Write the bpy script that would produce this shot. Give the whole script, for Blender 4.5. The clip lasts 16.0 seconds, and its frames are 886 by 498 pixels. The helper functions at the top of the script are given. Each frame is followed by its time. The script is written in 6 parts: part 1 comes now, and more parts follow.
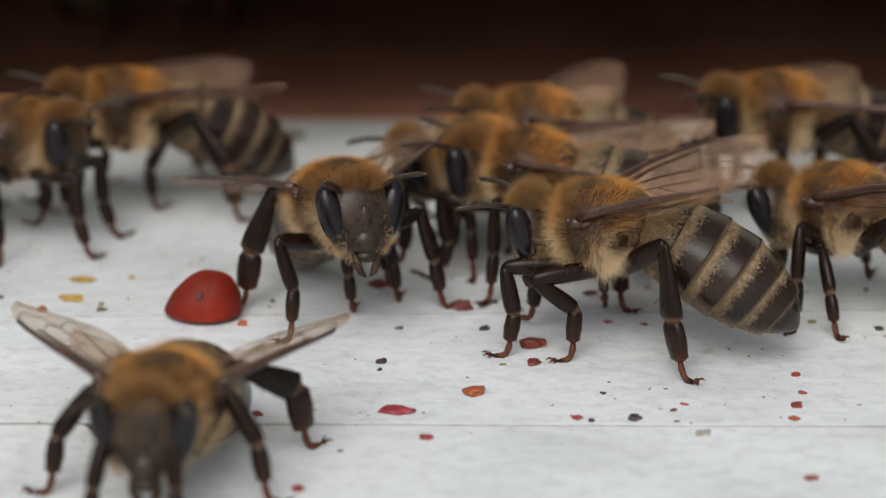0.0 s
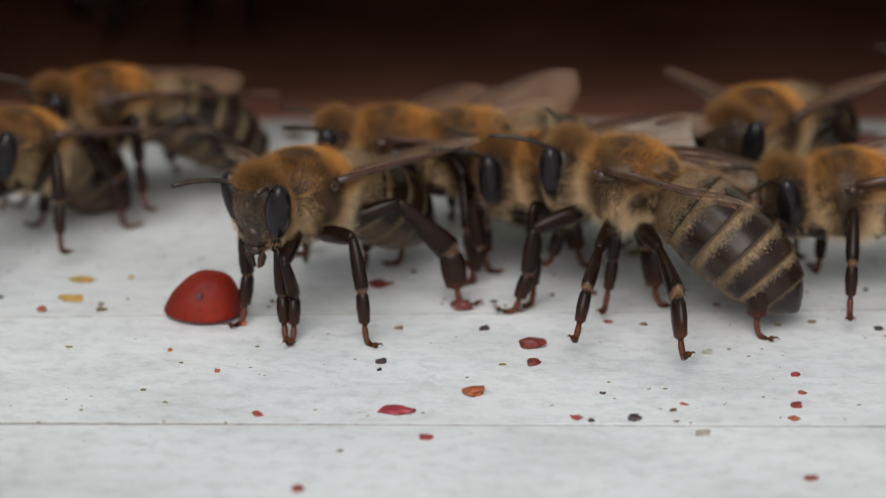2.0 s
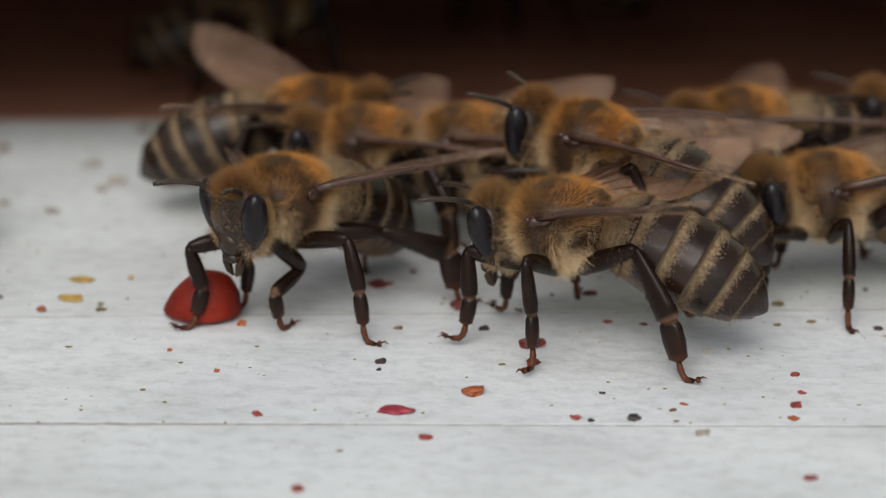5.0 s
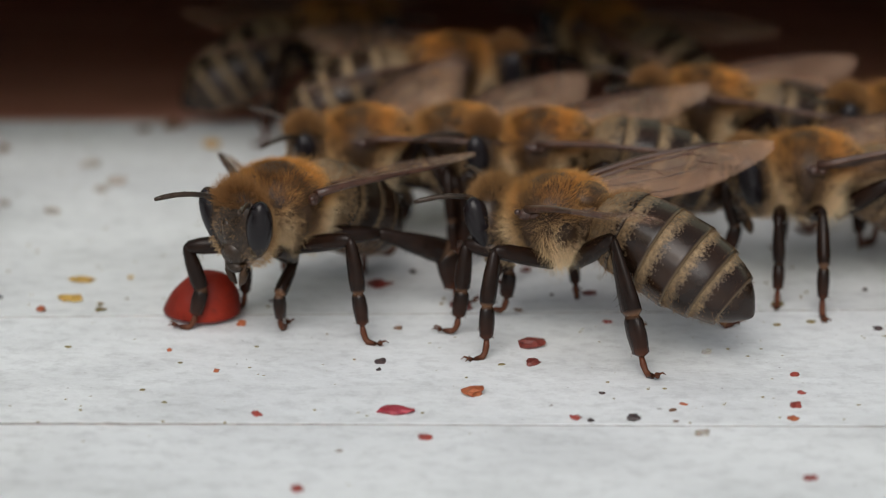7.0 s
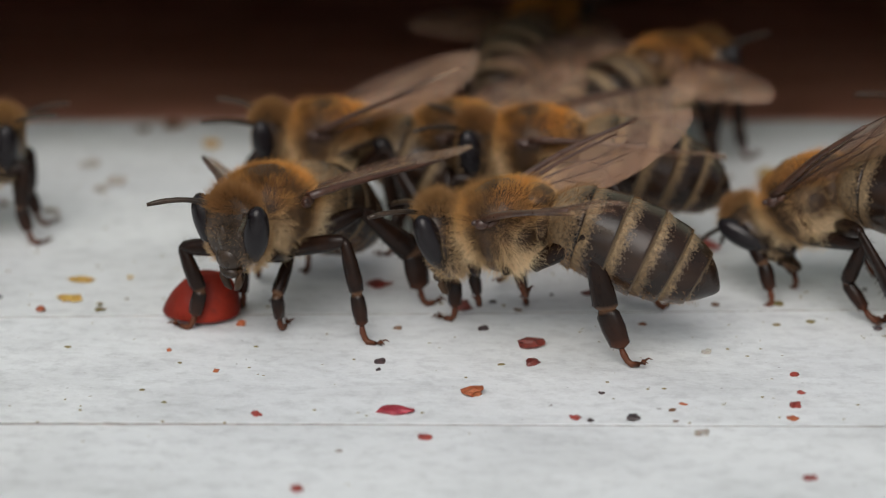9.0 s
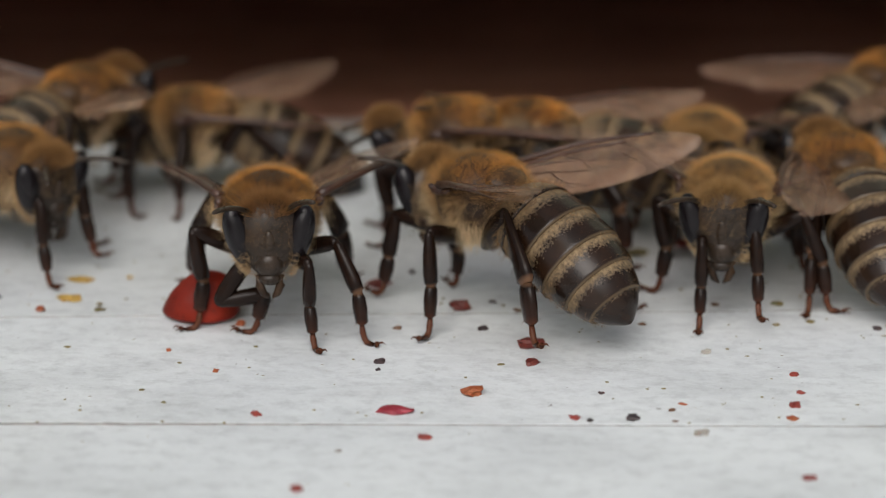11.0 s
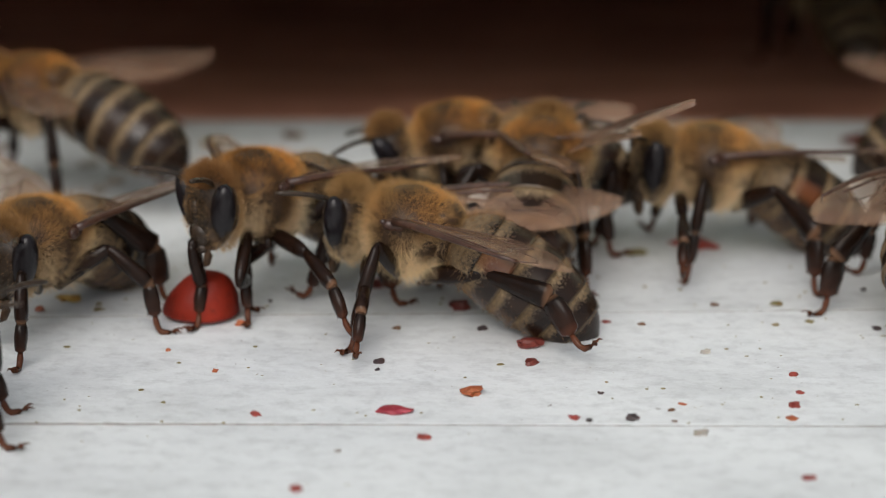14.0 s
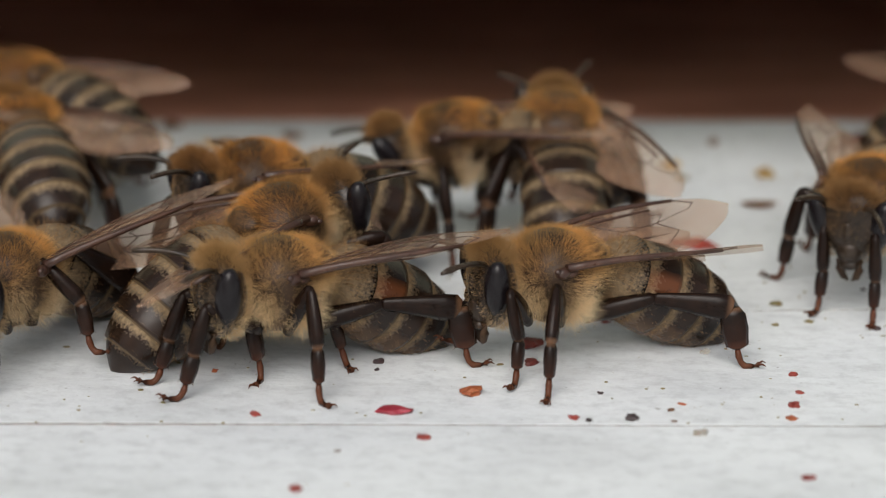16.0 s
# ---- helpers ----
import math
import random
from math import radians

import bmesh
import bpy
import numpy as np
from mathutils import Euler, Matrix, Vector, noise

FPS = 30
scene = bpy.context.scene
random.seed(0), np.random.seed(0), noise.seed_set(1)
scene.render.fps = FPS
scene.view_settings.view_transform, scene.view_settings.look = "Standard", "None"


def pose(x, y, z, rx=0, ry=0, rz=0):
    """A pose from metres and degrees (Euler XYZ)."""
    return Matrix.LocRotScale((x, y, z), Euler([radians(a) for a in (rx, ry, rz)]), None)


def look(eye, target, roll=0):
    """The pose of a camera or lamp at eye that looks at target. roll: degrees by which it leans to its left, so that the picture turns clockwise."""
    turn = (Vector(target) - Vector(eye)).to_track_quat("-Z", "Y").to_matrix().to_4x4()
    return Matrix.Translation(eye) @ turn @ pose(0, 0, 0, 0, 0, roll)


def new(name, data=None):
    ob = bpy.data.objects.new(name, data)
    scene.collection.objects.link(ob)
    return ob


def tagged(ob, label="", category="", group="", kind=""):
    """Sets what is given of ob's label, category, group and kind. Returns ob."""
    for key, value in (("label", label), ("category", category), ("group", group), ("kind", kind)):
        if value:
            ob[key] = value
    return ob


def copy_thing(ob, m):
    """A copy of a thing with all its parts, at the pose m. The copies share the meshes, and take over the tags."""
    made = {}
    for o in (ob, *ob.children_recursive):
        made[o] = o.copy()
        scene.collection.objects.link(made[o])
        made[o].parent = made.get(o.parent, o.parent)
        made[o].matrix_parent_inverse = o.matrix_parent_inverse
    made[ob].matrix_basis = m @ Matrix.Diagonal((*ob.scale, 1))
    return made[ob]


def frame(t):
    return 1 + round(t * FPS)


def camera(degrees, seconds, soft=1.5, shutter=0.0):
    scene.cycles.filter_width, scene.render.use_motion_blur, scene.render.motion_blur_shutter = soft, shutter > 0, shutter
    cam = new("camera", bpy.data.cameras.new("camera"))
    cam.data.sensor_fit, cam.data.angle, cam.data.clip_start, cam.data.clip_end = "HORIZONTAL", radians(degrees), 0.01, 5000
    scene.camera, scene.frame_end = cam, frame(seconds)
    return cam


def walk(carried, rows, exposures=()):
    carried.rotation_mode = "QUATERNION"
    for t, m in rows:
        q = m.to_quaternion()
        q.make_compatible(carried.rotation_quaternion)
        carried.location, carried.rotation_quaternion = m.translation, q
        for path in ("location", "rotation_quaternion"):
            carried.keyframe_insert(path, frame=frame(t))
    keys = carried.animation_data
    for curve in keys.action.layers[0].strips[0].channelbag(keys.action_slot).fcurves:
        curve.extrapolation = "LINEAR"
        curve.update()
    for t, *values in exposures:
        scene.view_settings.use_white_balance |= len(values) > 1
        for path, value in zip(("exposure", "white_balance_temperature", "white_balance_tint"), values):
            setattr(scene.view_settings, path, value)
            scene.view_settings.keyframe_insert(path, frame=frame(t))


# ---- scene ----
# A honeybee landing board: a white painted wooden board before the low, dark entrance of a hive.
# x to the right, y towards the hive, z up; the board's top is z = 0. MM turns millimetres into metres.
MM = 0.001

# ---- camera: stands still, close over the board
cam = camera(21.651, 16.0, soft=1.1)
EYE, AIM = Vector((0.00, -105.74, 35.38)) * MM, Vector((0, 0, 0))
DRIFT = Vector((0.00013, 0, 0))
walk(cam, [(0, look(EYE, AIM)), (7, look(EYE, AIM + DRIFT * 0.38)), (16, look(EYE, AIM + DRIFT))], exposures=[(0, -0.14, 6500, 10), (0.5, -0.19, 6500, 10), (1.2, -0.275, 6500, 10), (11.8, -0.275, 6500, 10), (12.5, -0.19, 6500, 10), (14.5, -0.18, 6520, 10), (16, -0.11, 6560, 10)])
cam.data.dof.use_dof = True
cam.data.dof.focus_distance = 95.8 * MM
cam.data.dof.aperture_fstop = 42

# ---- overcast daylight
SUN_UP, SUN_TURN = 47, 193
world = bpy.data.worlds.new("world")
scene.world = world
world.use_nodes = True
sky = world.node_tree.nodes.new("ShaderNodeTexSky")
sky.sky_type, sky.sun_disc = "NISHITA", False
sky.sun_elevation, sky.sun_rotation = radians(SUN_UP), radians(SUN_TURN)
sky.dust_density, sky.air_density, sky.ozone_density = 4.0, 1.0, 1.0
soft_sky = world.node_tree.nodes.new("ShaderNodeHueSaturation")
soft_sky.inputs["Saturation"].default_value = 0.35
world.node_tree.links.new(sky.outputs[0], soft_sky.inputs["Color"])
world.node_tree.links.new(soft_sky.outputs[0], world.node_tree.nodes["Background"].inputs["Color"])
world.node_tree.nodes["Background"].inputs["Strength"].default_value = 0.128
sun = new("sun", bpy.data.lights.new("sun", "SUN"))
sun.data.energy, sun.data.angle, sun.data.color = 1.82, radians(50), (1.0, 0.95, 0.905)
sun.matrix_world = pose(0, 0, 1, 90 - SUN_UP, 0, 180 - SUN_TURN)


# ---- materials
def nodes_of(name):
    m = bpy.data.materials.new(name)
    m.use_nodes = True
    tree = m.node_tree
    return m, tree, tree.nodes["Principled BSDF"]


def noise_node(tree, scale, detail=4, stretch=(1, 1, 1), rough=0.55):
    """Noise in the object's own space; scale is in cells per metre."""
    co = tree.nodes.new("ShaderNodeTexCoord")
    mp = tree.nodes.new("ShaderNodeMapping")
    mp.inputs["Scale"].default_value = stretch
    tx = tree.nodes.new("ShaderNodeTexNoise")
    tx.inputs["Scale"].default_value, tx.inputs["Detail"].default_value = scale, detail
    tx.inputs["Roughness"].default_value = rough
    tree.links.new(co.outputs["Object"], mp.inputs[0])
    tree.links.new(mp.outputs[0], tx.inputs["Vector"])
    return tx.outputs["Fac"]


def ramp(tree, value, stops):
    r = tree.nodes.new("ShaderNodeValToRGB")
    while len(r.color_ramp.elements) < len(stops):
        r.color_ramp.elements.new(0.5)
    for e, (at, c) in zip(r.color_ramp.elements, stops):
        e.position = at
        e.color = (*c, 1) if isinstance(c, tuple) else (c, c, c, 1)
    tree.links.new(value, r.inputs[0])
    return r.outputs[0]


def mix(tree, fac, a, b, kind="MIX"):
    n = tree.nodes.new("ShaderNodeMix")
    n.data_type, n.blend_type = "RGBA", kind
    for socket, v in ((n.inputs[0], fac), (n.inputs[6], a), (n.inputs[7], b)):
        if isinstance(v, bpy.types.NodeSocket):
            tree.links.new(v, socket)
        elif isinstance(v, tuple):
            socket.default_value = (*v, 1)
        else:
            socket.default_value = v
    return n.outputs[2]


def bump(tree, bsdf, height, distance, strength=1.0):
    b = tree.nodes.new("ShaderNodeBump")
    b.inputs["Distance"].default_value, b.inputs["Strength"].default_value = distance, strength
    tree.links.new(height, b.inputs["Height"])
    tree.links.new(b.outputs[0], bsdf.inputs["Normal"])


def math_node(tree, op, a, b=0.5):
    n = tree.nodes.new("ShaderNodeMath")
    n.operation = op
    for socket, v in zip(n.inputs, (a, b)):
        if isinstance(v, bpy.types.NodeSocket):
            tree.links.new(v, socket)
        else:
            socket.default_value = v
    return n.outputs[0]


def attribute(tree, name):
    n = tree.nodes.new("ShaderNodeAttribute")
    n.attribute_name = name
    return n.outputs["Fac"]


def random_of(tree):
    return tree.nodes.new("ShaderNodeObjectInfo").outputs["Random"]


def paint_material():
    m, tree, bsdf = nodes_of("white_paint")
    wide = ramp(tree, noise_node(tree, 55, 3, (0.6, 1, 1)), [(0.3, (0.650, 0.685, 0.704)), (0.7, (0.740, 0.775, 0.787))])
    grain = ramp(tree, noise_node(tree, 1300, 7, (0.7, 1, 1), 0.7), [(0.30, 0.70), (0.52, 1.0)])
    smear = ramp(tree, noise_node(tree, 210, 5, (0.55, 1, 1), 0.65), [(0.30, 0.78), (0.54, 1.0)])
    specks = ramp(tree, noise_node(tree, 2600, 2), [(0.235, (0.30, 0.28, 0.25)), (0.275, (1, 1, 1))])
    c = mix(tree, 0.75, wide, grain, "MULTIPLY")
    c = mix(tree, 0.7, c, smear, "MULTIPLY")
    c = mix(tree, 0.75, c, specks, "MULTIPLY")
    # patchy grey darkening, by each plank's own amount
    own = tree.nodes.new("ShaderNodeAttribute")
    own.attribute_type, own.attribute_name = "OBJECT", "greying"
    grey_blotch = ramp(tree, noise_node(tree, 120, 5, (0.35, 1, 1), 0.6), [(0.25, (0.66, 0.65, 0.62)), (0.75, (0.97, 0.97, 0.97))])
    c = mix(tree, own.outputs["Fac"], c, mix(tree, 1.0, c, grey_blotch, "MULTIPLY"))
    tree.links.new(c, bsdf.inputs["Base Color"])
    tree.links.new(ramp(tree, noise_node(tree, 400, 4, (0.3, 1, 1)), [(0.3, 0.42), (0.7, 0.66)]), bsdf.inputs["Roughness"])
    streak = math_node(tree, "MULTIPLY", noise_node(tree, 1500, 5, (0.2, 1, 1)), 0.15)
    bump(tree, bsdf, math_node(tree, "ADD", streak, noise_node(tree, 1000, 7, (0.75, 1, 1), 0.6)), 0.00014, 0.5)
    return m


def stain_material(name, dark, light, scale=260, gloss=0.55):
    m, tree, bsdf = nodes_of(name)
    a = ramp(tree, noise_node(tree, scale, 6, (0.15, 1, 1)), [(0.3, dark), (0.7, light)])
    b = ramp(tree, noise_node(tree, 60, 3), [(0.35, 0.6), (0.65, 1.0)])
    tree.links.new(mix(tree, 0.8, a, b, "MULTIPLY"), bsdf.inputs["Base Color"])
    bsdf.inputs["Roughness"].default_value = gloss
    bump(tree, bsdf, noise_node(tree, scale * 2, 5, (0.1, 1, 1)), 0.0002, 0.6)
    return m


def crumb_material(name, dark, light, gloss=0.5):
    m, tree, bsdf = nodes_of(name)
    c = ramp(tree, noise_node(tree, 2500, 4), [(0.3, dark), (0.7, light)])
    v = ramp(tree, random_of(tree), [(0, 0.6), (1, 1.0)])
    tree.links.new(mix(tree, 1.0, c, v, "MULTIPLY"), bsdf.inputs["Base Color"])
    bsdf.inputs["Roughness"].default_value = gloss
    bsdf.inputs["Subsurface Weight"].default_value = 0.15
    bsdf.inputs["Subsurface Scale"].default_value = 0.0004
    bump(tree, bsdf, noise_node(tree, 6000, 3), 0.00006, 0.7)
    return m


def cuticle_material(name, base, warm, gloss=0.3, spec=0.5):
    """Dark insect skin: glossy, finely pitted, browner in places."""
    m, tree, bsdf = nodes_of(name)
    c = ramp(tree, noise_node(tree, 900, 4), [(0.35, base), (0.75, warm)])
    tree.links.new(c, bsdf.inputs["Base Color"])
    bsdf.inputs["Specular IOR Level"].default_value = spec
    tree.links.new(ramp(tree, noise_node(tree, 2500, 3), [(0.3, gloss * 0.8), (0.7, gloss * 1.5)]), bsdf.inputs["Roughness"])
    bump(tree, bsdf, noise_node(tree, 14000, 3), 0.00001, 0.6)
    return m


def abdomen_material():
    """Black plates with a dusty tan felt on the front of each and a brown underside."""
    m, tree, bsdf = nodes_of("abdomen_plates")
    along, under = attribute(tree, "along"), attribute(tree, "under")
    wob = math_node(tree, "MULTIPLY", math_node(tree, "SUBTRACT", noise_node(tree, 1900, 5), 0.5), 0.30)
    fine = math_node(tree, "MULTIPLY", math_node(tree, "SUBTRACT", noise_node(tree, 9000, 2), 0.5), 0.6)
    at = math_node(tree, "ADD", math_node(tree, "ADD", along, wob), fine)
    band = ramp(tree, at, [(0.30, 1.0), (0.50, 0.0)])
    black = ramp(tree, noise_node(tree, 700, 4), [(0.3, (0.009, 0.0055, 0.004)), (0.8, (0.030, 0.014, 0.007))])
    felt = ramp(tree, noise_node(tree, 5000, 3), [(0.3, (0.12, 0.085, 0.048)), (0.7, (0.31, 0.22, 0.125))])
    patchy = ramp(tree, noise_node(tree, 420, 3), [(0.30, 0.5), (0.58, 1.0)])
    c = mix(tree, math_node(tree, "MULTIPLY", band, patchy), black, felt)
    rim = ramp(tree, along, [(0.93, 0.0), (0.98, 0.6)])
    c = mix(tree, rim, c, (0.16, 0.11, 0.06))
    belly = ramp(tree, math_node(tree, "ADD", under, wob), [(0.72, 0.0), (0.92, 0.75)])
    c = mix(tree, belly, c, (0.11, 0.06, 0.03))
    # some bees carry a rusty patch on the first plates
    own = tree.nodes.new("ShaderNodeAttribute")
    own.attribute_type, own.attribute_name = "OBJECT", "rusty"
    rusty = own.outputs["Fac"]
    rust = math_node(tree, "MULTIPLY", attribute(tree, "rust"), rusty)
    c = mix(tree, rust, c, (0.20, 0.065, 0.022))
    tree.links.new(c, bsdf.inputs["Base Color"])
    tree.links.new(ramp(tree, band, [(0, 0.26), (1, 0.8)]), bsdf.inputs["Roughness"])
    bsdf.inputs["Specular IOR Level"].default_value = 0.33
    bump(tree, bsdf, noise_node(tree, 5000, 3), 0.00002, 0.35)
    return m


def fur_material(name, low, high, top, dark=(0.10, 0.04, 0.015)):
    """Hair: paler below, golden on the flanks and back; each bee has its own tone."""
    m, tree, bsdf = nodes_of(name)
    co = tree.nodes.new("ShaderNodeTexCoord")
    sep = tree.nodes.new("ShaderNodeSeparateXYZ")
    tree.links.new(co.outputs["Object"], sep.inputs[0])
    z = math_node(tree, "ADD", math_node(tree, "MULTIPLY", sep.outputs[2], 200.0), 0.5)
    c = ramp(tree, z, [(0.10, low), (0.52, high), (0.80, top)])
    c = mix(tree, attribute(tree, "tone"), c, dark)
    c = mix(tree, attribute(tree, "pale"), c, (0.98, 0.87, 0.64))
    island = tree.nodes.new("ShaderNodeNewGeometry").outputs["Random Per Island"]
    c = mix(tree, 1.0, c, ramp(tree, island, [(0, 0.7), (1, 1.1)]), "MULTIPLY")
    # hair roots darkened in the colour, standing in for shade deep in the fur
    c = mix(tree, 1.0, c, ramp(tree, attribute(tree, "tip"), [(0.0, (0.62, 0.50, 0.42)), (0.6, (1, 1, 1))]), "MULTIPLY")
    tone = ramp(tree, random_of(tree), [(0, (0.94, 0.92, 0.92)), (1, (1.06, 1.0, 0.92))])
    c = mix(tree, 1.0, c, tone, "MULTIPLY")
    own = tree.nodes.new("ShaderNodeAttribute")
    own.attribute_type, own.attribute_name = "OBJECT", "dusty"
    grey = ramp(tree, z, [(0.1, (0.88, 0.71, 0.45)), (0.9, (0.57, 0.37, 0.155))])
    c = mix(tree, math_node(tree, "MULTIPLY", own.outputs["Fac"], 0.8), c, grey)
    diffuse, thin, both = (tree.nodes.new("ShaderNodeBsdf" + k) for k in ("Diffuse", "Translucent", "Principled"))
    both.inputs["Roughness"].default_value = 0.45
    shade, out = tree.nodes.new("ShaderNodeMixShader"), tree.nodes["Material Output"]
    top_mix = tree.nodes.new("ShaderNodeMixShader")
    for socket in (diffuse.inputs[0], thin.inputs[0], both.inputs[0]):
        tree.links.new(c, socket)
    shade.inputs[0].default_value, top_mix.inputs[0].default_value = 0.5, 0.25
    tree.links.new(diffuse.outputs[0], shade.inputs[1])
    tree.links.new(thin.outputs[0], shade.inputs[2])
    tree.links.new(shade.outputs[0], top_mix.inputs[1])
    tree.links.new(both.outputs[0], top_mix.inputs[2])
    tree.links.new(top_mix.outputs[0], out.inputs[0])
    return m


def wing_material():
    m, tree, bsdf = nodes_of("wing_membrane")
    c = ramp(tree, noise_node(tree, 500, 3), [(0.3, (0.25, 0.14, 0.09)), (0.7, (0.42, 0.275, 0.19))])
    tree.links.new(c, bsdf.inputs["Base Color"])
    bsdf.inputs["Roughness"].default_value = 0.28
    bump(tree, bsdf, noise_node(tree, 1500, 3, (0.3, 1, 1)), 0.00006, 0.6)
    clear, both = tree.nodes.new("ShaderNodeBsdfTransparent"), tree.nodes.new("ShaderNodeMixShader")
    clear.inputs[0].default_value = (0.93, 0.87, 0.80, 1)
    tree.links.new(ramp(tree, noise_node(tree, 300, 2), [(0.3, 0.22), (0.7, 0.45)]), both.inputs[0])
    tree.links.new(clear.outputs[0], both.inputs[1])
    tree.links.new(bsdf.outputs[0], both.inputs[2])
    tree.links.new(both.outputs[0], tree.nodes["Material Output"].inputs[0])
    return m


def leg_material():
    """Black-brown leg skin that turns russet towards the claws (attribute 'along')."""
    m, tree, bsdf = nodes_of("leg_skin")
    a = attribute(tree, "along")
    c = ramp(tree, a, [(0.0, (0.011, 0.0055, 0.0035)), (0.53, (0.010, 0.0052, 0.0035)), (0.555, (0.16, 0.085, 0.048)), (0.60, (0.008, 0.006, 0.005)), (0.78, (0.024, 0.010, 0.006)), (0.86, (0.085, 0.028, 0.014)), (1.0, (0.10, 0.038, 0.020))])
    c = mix(tree, ramp(tree, noise_node(tree, 1800, 3), [(0.45, 0.0), (0.75, 0.15)]), c, (0.055, 0.022, 0.011))
    tree.links.new(c, bsdf.inputs["Base Color"])
    bsdf.inputs["Roughness"].default_value = 0.24
    bsdf.inputs["Specular IOR Level"].default_value = 0.17
    bump(tree, bsdf, noise_node(tree, 8000, 2), 0.000015, 0.3)
    return m


def eye_material():
    m, tree, bsdf = nodes_of("compound_eye")
    bsdf.inputs["Base Color"].default_value = (0.009, 0.007, 0.008, 1)
    bsdf.inputs["Roughness"].default_value = 0.16
    bsdf.inputs["Specular IOR Level"].default_value = 0.27
    co, v = tree.nodes.new("ShaderNodeTexCoord"), tree.nodes.new("ShaderNodeTexVoronoi")
    v.inputs["Scale"].default_value = 24000
    tree.links.new(co.outputs["Object"], v.inputs["Vector"])
    bump(tree, bsdf, v.outputs["Distance"], 0.000012, 0.35)
    return m


PAINT = paint_material()
BROWN = stain_material("brown_stain", (0.44, 0.185, 0.120), (0.74, 0.345, 0.240))
DARKWOOD = stain_material("dark_wood", (0.24, 0.18, 0.15), (0.46, 0.36, 0.30))
PALEWALL = stain_material("pale_wall_paint", (0.50, 0.56, 0.42), (0.66, 0.70, 0.58), 120)
GRASS = crumb_material("grass", (0.03, 0.06, 0.015), (0.08, 0.13, 0.04), 0.9)
CUTICLE = cuticle_material("body_skin", (0.024, 0.013, 0.007), (0.085, 0.046, 0.022), 0.36, 0.25)
FACE = cuticle_material("face_skin", (0.014, 0.010, 0.007), (0.050, 0.031, 0.019), 0.26, 0.30)
ABDOMEN = abdomen_material()
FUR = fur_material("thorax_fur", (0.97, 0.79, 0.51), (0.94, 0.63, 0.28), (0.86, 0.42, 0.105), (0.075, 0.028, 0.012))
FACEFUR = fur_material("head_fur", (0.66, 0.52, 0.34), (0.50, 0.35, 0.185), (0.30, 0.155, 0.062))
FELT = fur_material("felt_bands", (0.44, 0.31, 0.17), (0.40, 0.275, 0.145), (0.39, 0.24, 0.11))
WING = wing_material()
VEIN = cuticle_material("wing_vein", (0.028, 0.011, 0.007), (0.085, 0.036, 0.019), 0.3)
LEG = leg_material()
EYE_SKIN = eye_material()
SEAM = crumb_material("seam_dirt", (0.24, 0.23, 0.22), (0.58, 0.58, 0.56), 0.8)
CRUMBS = {
    "red": crumb_material("red_crumb", (0.22, 0.022, 0.020), (0.42, 0.075, 0.05)),
    "crimson": crumb_material("crimson_crumb", (0.30, 0.018, 0.035), (0.46, 0.05, 0.08)),
    "orange": crumb_material("orange_crumb", (0.34, 0.075, 0.025), (0.50, 0.16, 0.06)),
    "maroon": crumb_material("maroon_crumb", (0.10, 0.016, 0.012), (0.24, 0.045, 0.03)),
    "brown": crumb_material("brown_crumb", (0.10, 0.05, 0.025), (0.24, 0.13, 0.07)),
    "yellow": crumb_material("yellow_crumb", (0.38, 0.22, 0.04), (0.55, 0.36, 0.09)),
    "olive": crumb_material("olive_crumb", (0.16, 0.13, 0.04), (0.28, 0.23, 0.09)),
    "dark": crumb_material("dark_crumb", (0.03, 0.02, 0.022), (0.09, 0.06, 0.06)),
    "grey": crumb_material("grey_crumb", (0.30, 0.27, 0.23), (0.50, 0.46, 0.40)),
}


def pellet_material():
    m, tree, bsdf = nodes_of("red_pellet")
    c = ramp(tree, noise_node(tree, 230, 5), [(0.3, (0.085, 0.007, 0.0045)), (0.7, (0.25, 0.022, 0.009))])
    c = mix(tree, ramp(tree, noise_node(tree, 3500, 3), [(0.30, 0.5), (0.42, 0.0)]), c, (0.05, 0.008, 0.006))
    tree.links.new(c, bsdf.inputs["Base Color"])
    bsdf.inputs["Roughness"].default_value = 0.5
    bsdf.inputs["Specular IOR Level"].default_value = 0.16
    bsdf.inputs["Subsurface Weight"].default_value = 0.2
    bsdf.inputs["Subsurface Scale"].default_value = 0.0006
    bump(tree, bsdf, noise_node(tree, 1800, 5), 0.00012, 0.7)
    return m


PELLET = pellet_material()


# ---- mesh helpers (all sizes in millimetres)
def as_object(name, bm, material, smooth=True):
    me = bpy.data.meshes.new(name)
    bm.to_mesh(me)
    bm.free()
    me.transform(Matrix.Scale(MM, 4))
    me.materials.append(material)
    if smooth:
        me.polygons.foreach_set("use_smooth", [True] * len(me.polygons))
    return new(name, me)


def under(ob, parent, slot="", label=""):
    ob.parent = parent
    if slot:
        ob["slot"] = slot
    return tagged(ob, label)


def part(name, bm, material, parent, label="", slot="", at=None):
    ob = under(as_object(name, bm, material), parent, slot, label)
    if at is not None:
        ob.matrix_basis = at
    return ob


def shared(name, source, parent, slot="", at=None, label=""):
    """Another object on the mesh of source."""
    ob = under(new(name, source.data), parent, slot, label)
    if at is not None:
        ob.matrix_basis = at
    return ob


def at_mm(x, y, z, rx=0, ry=0, rz=0):
    return pose(x * MM, y * MM, z * MM, rx, ry, rz)


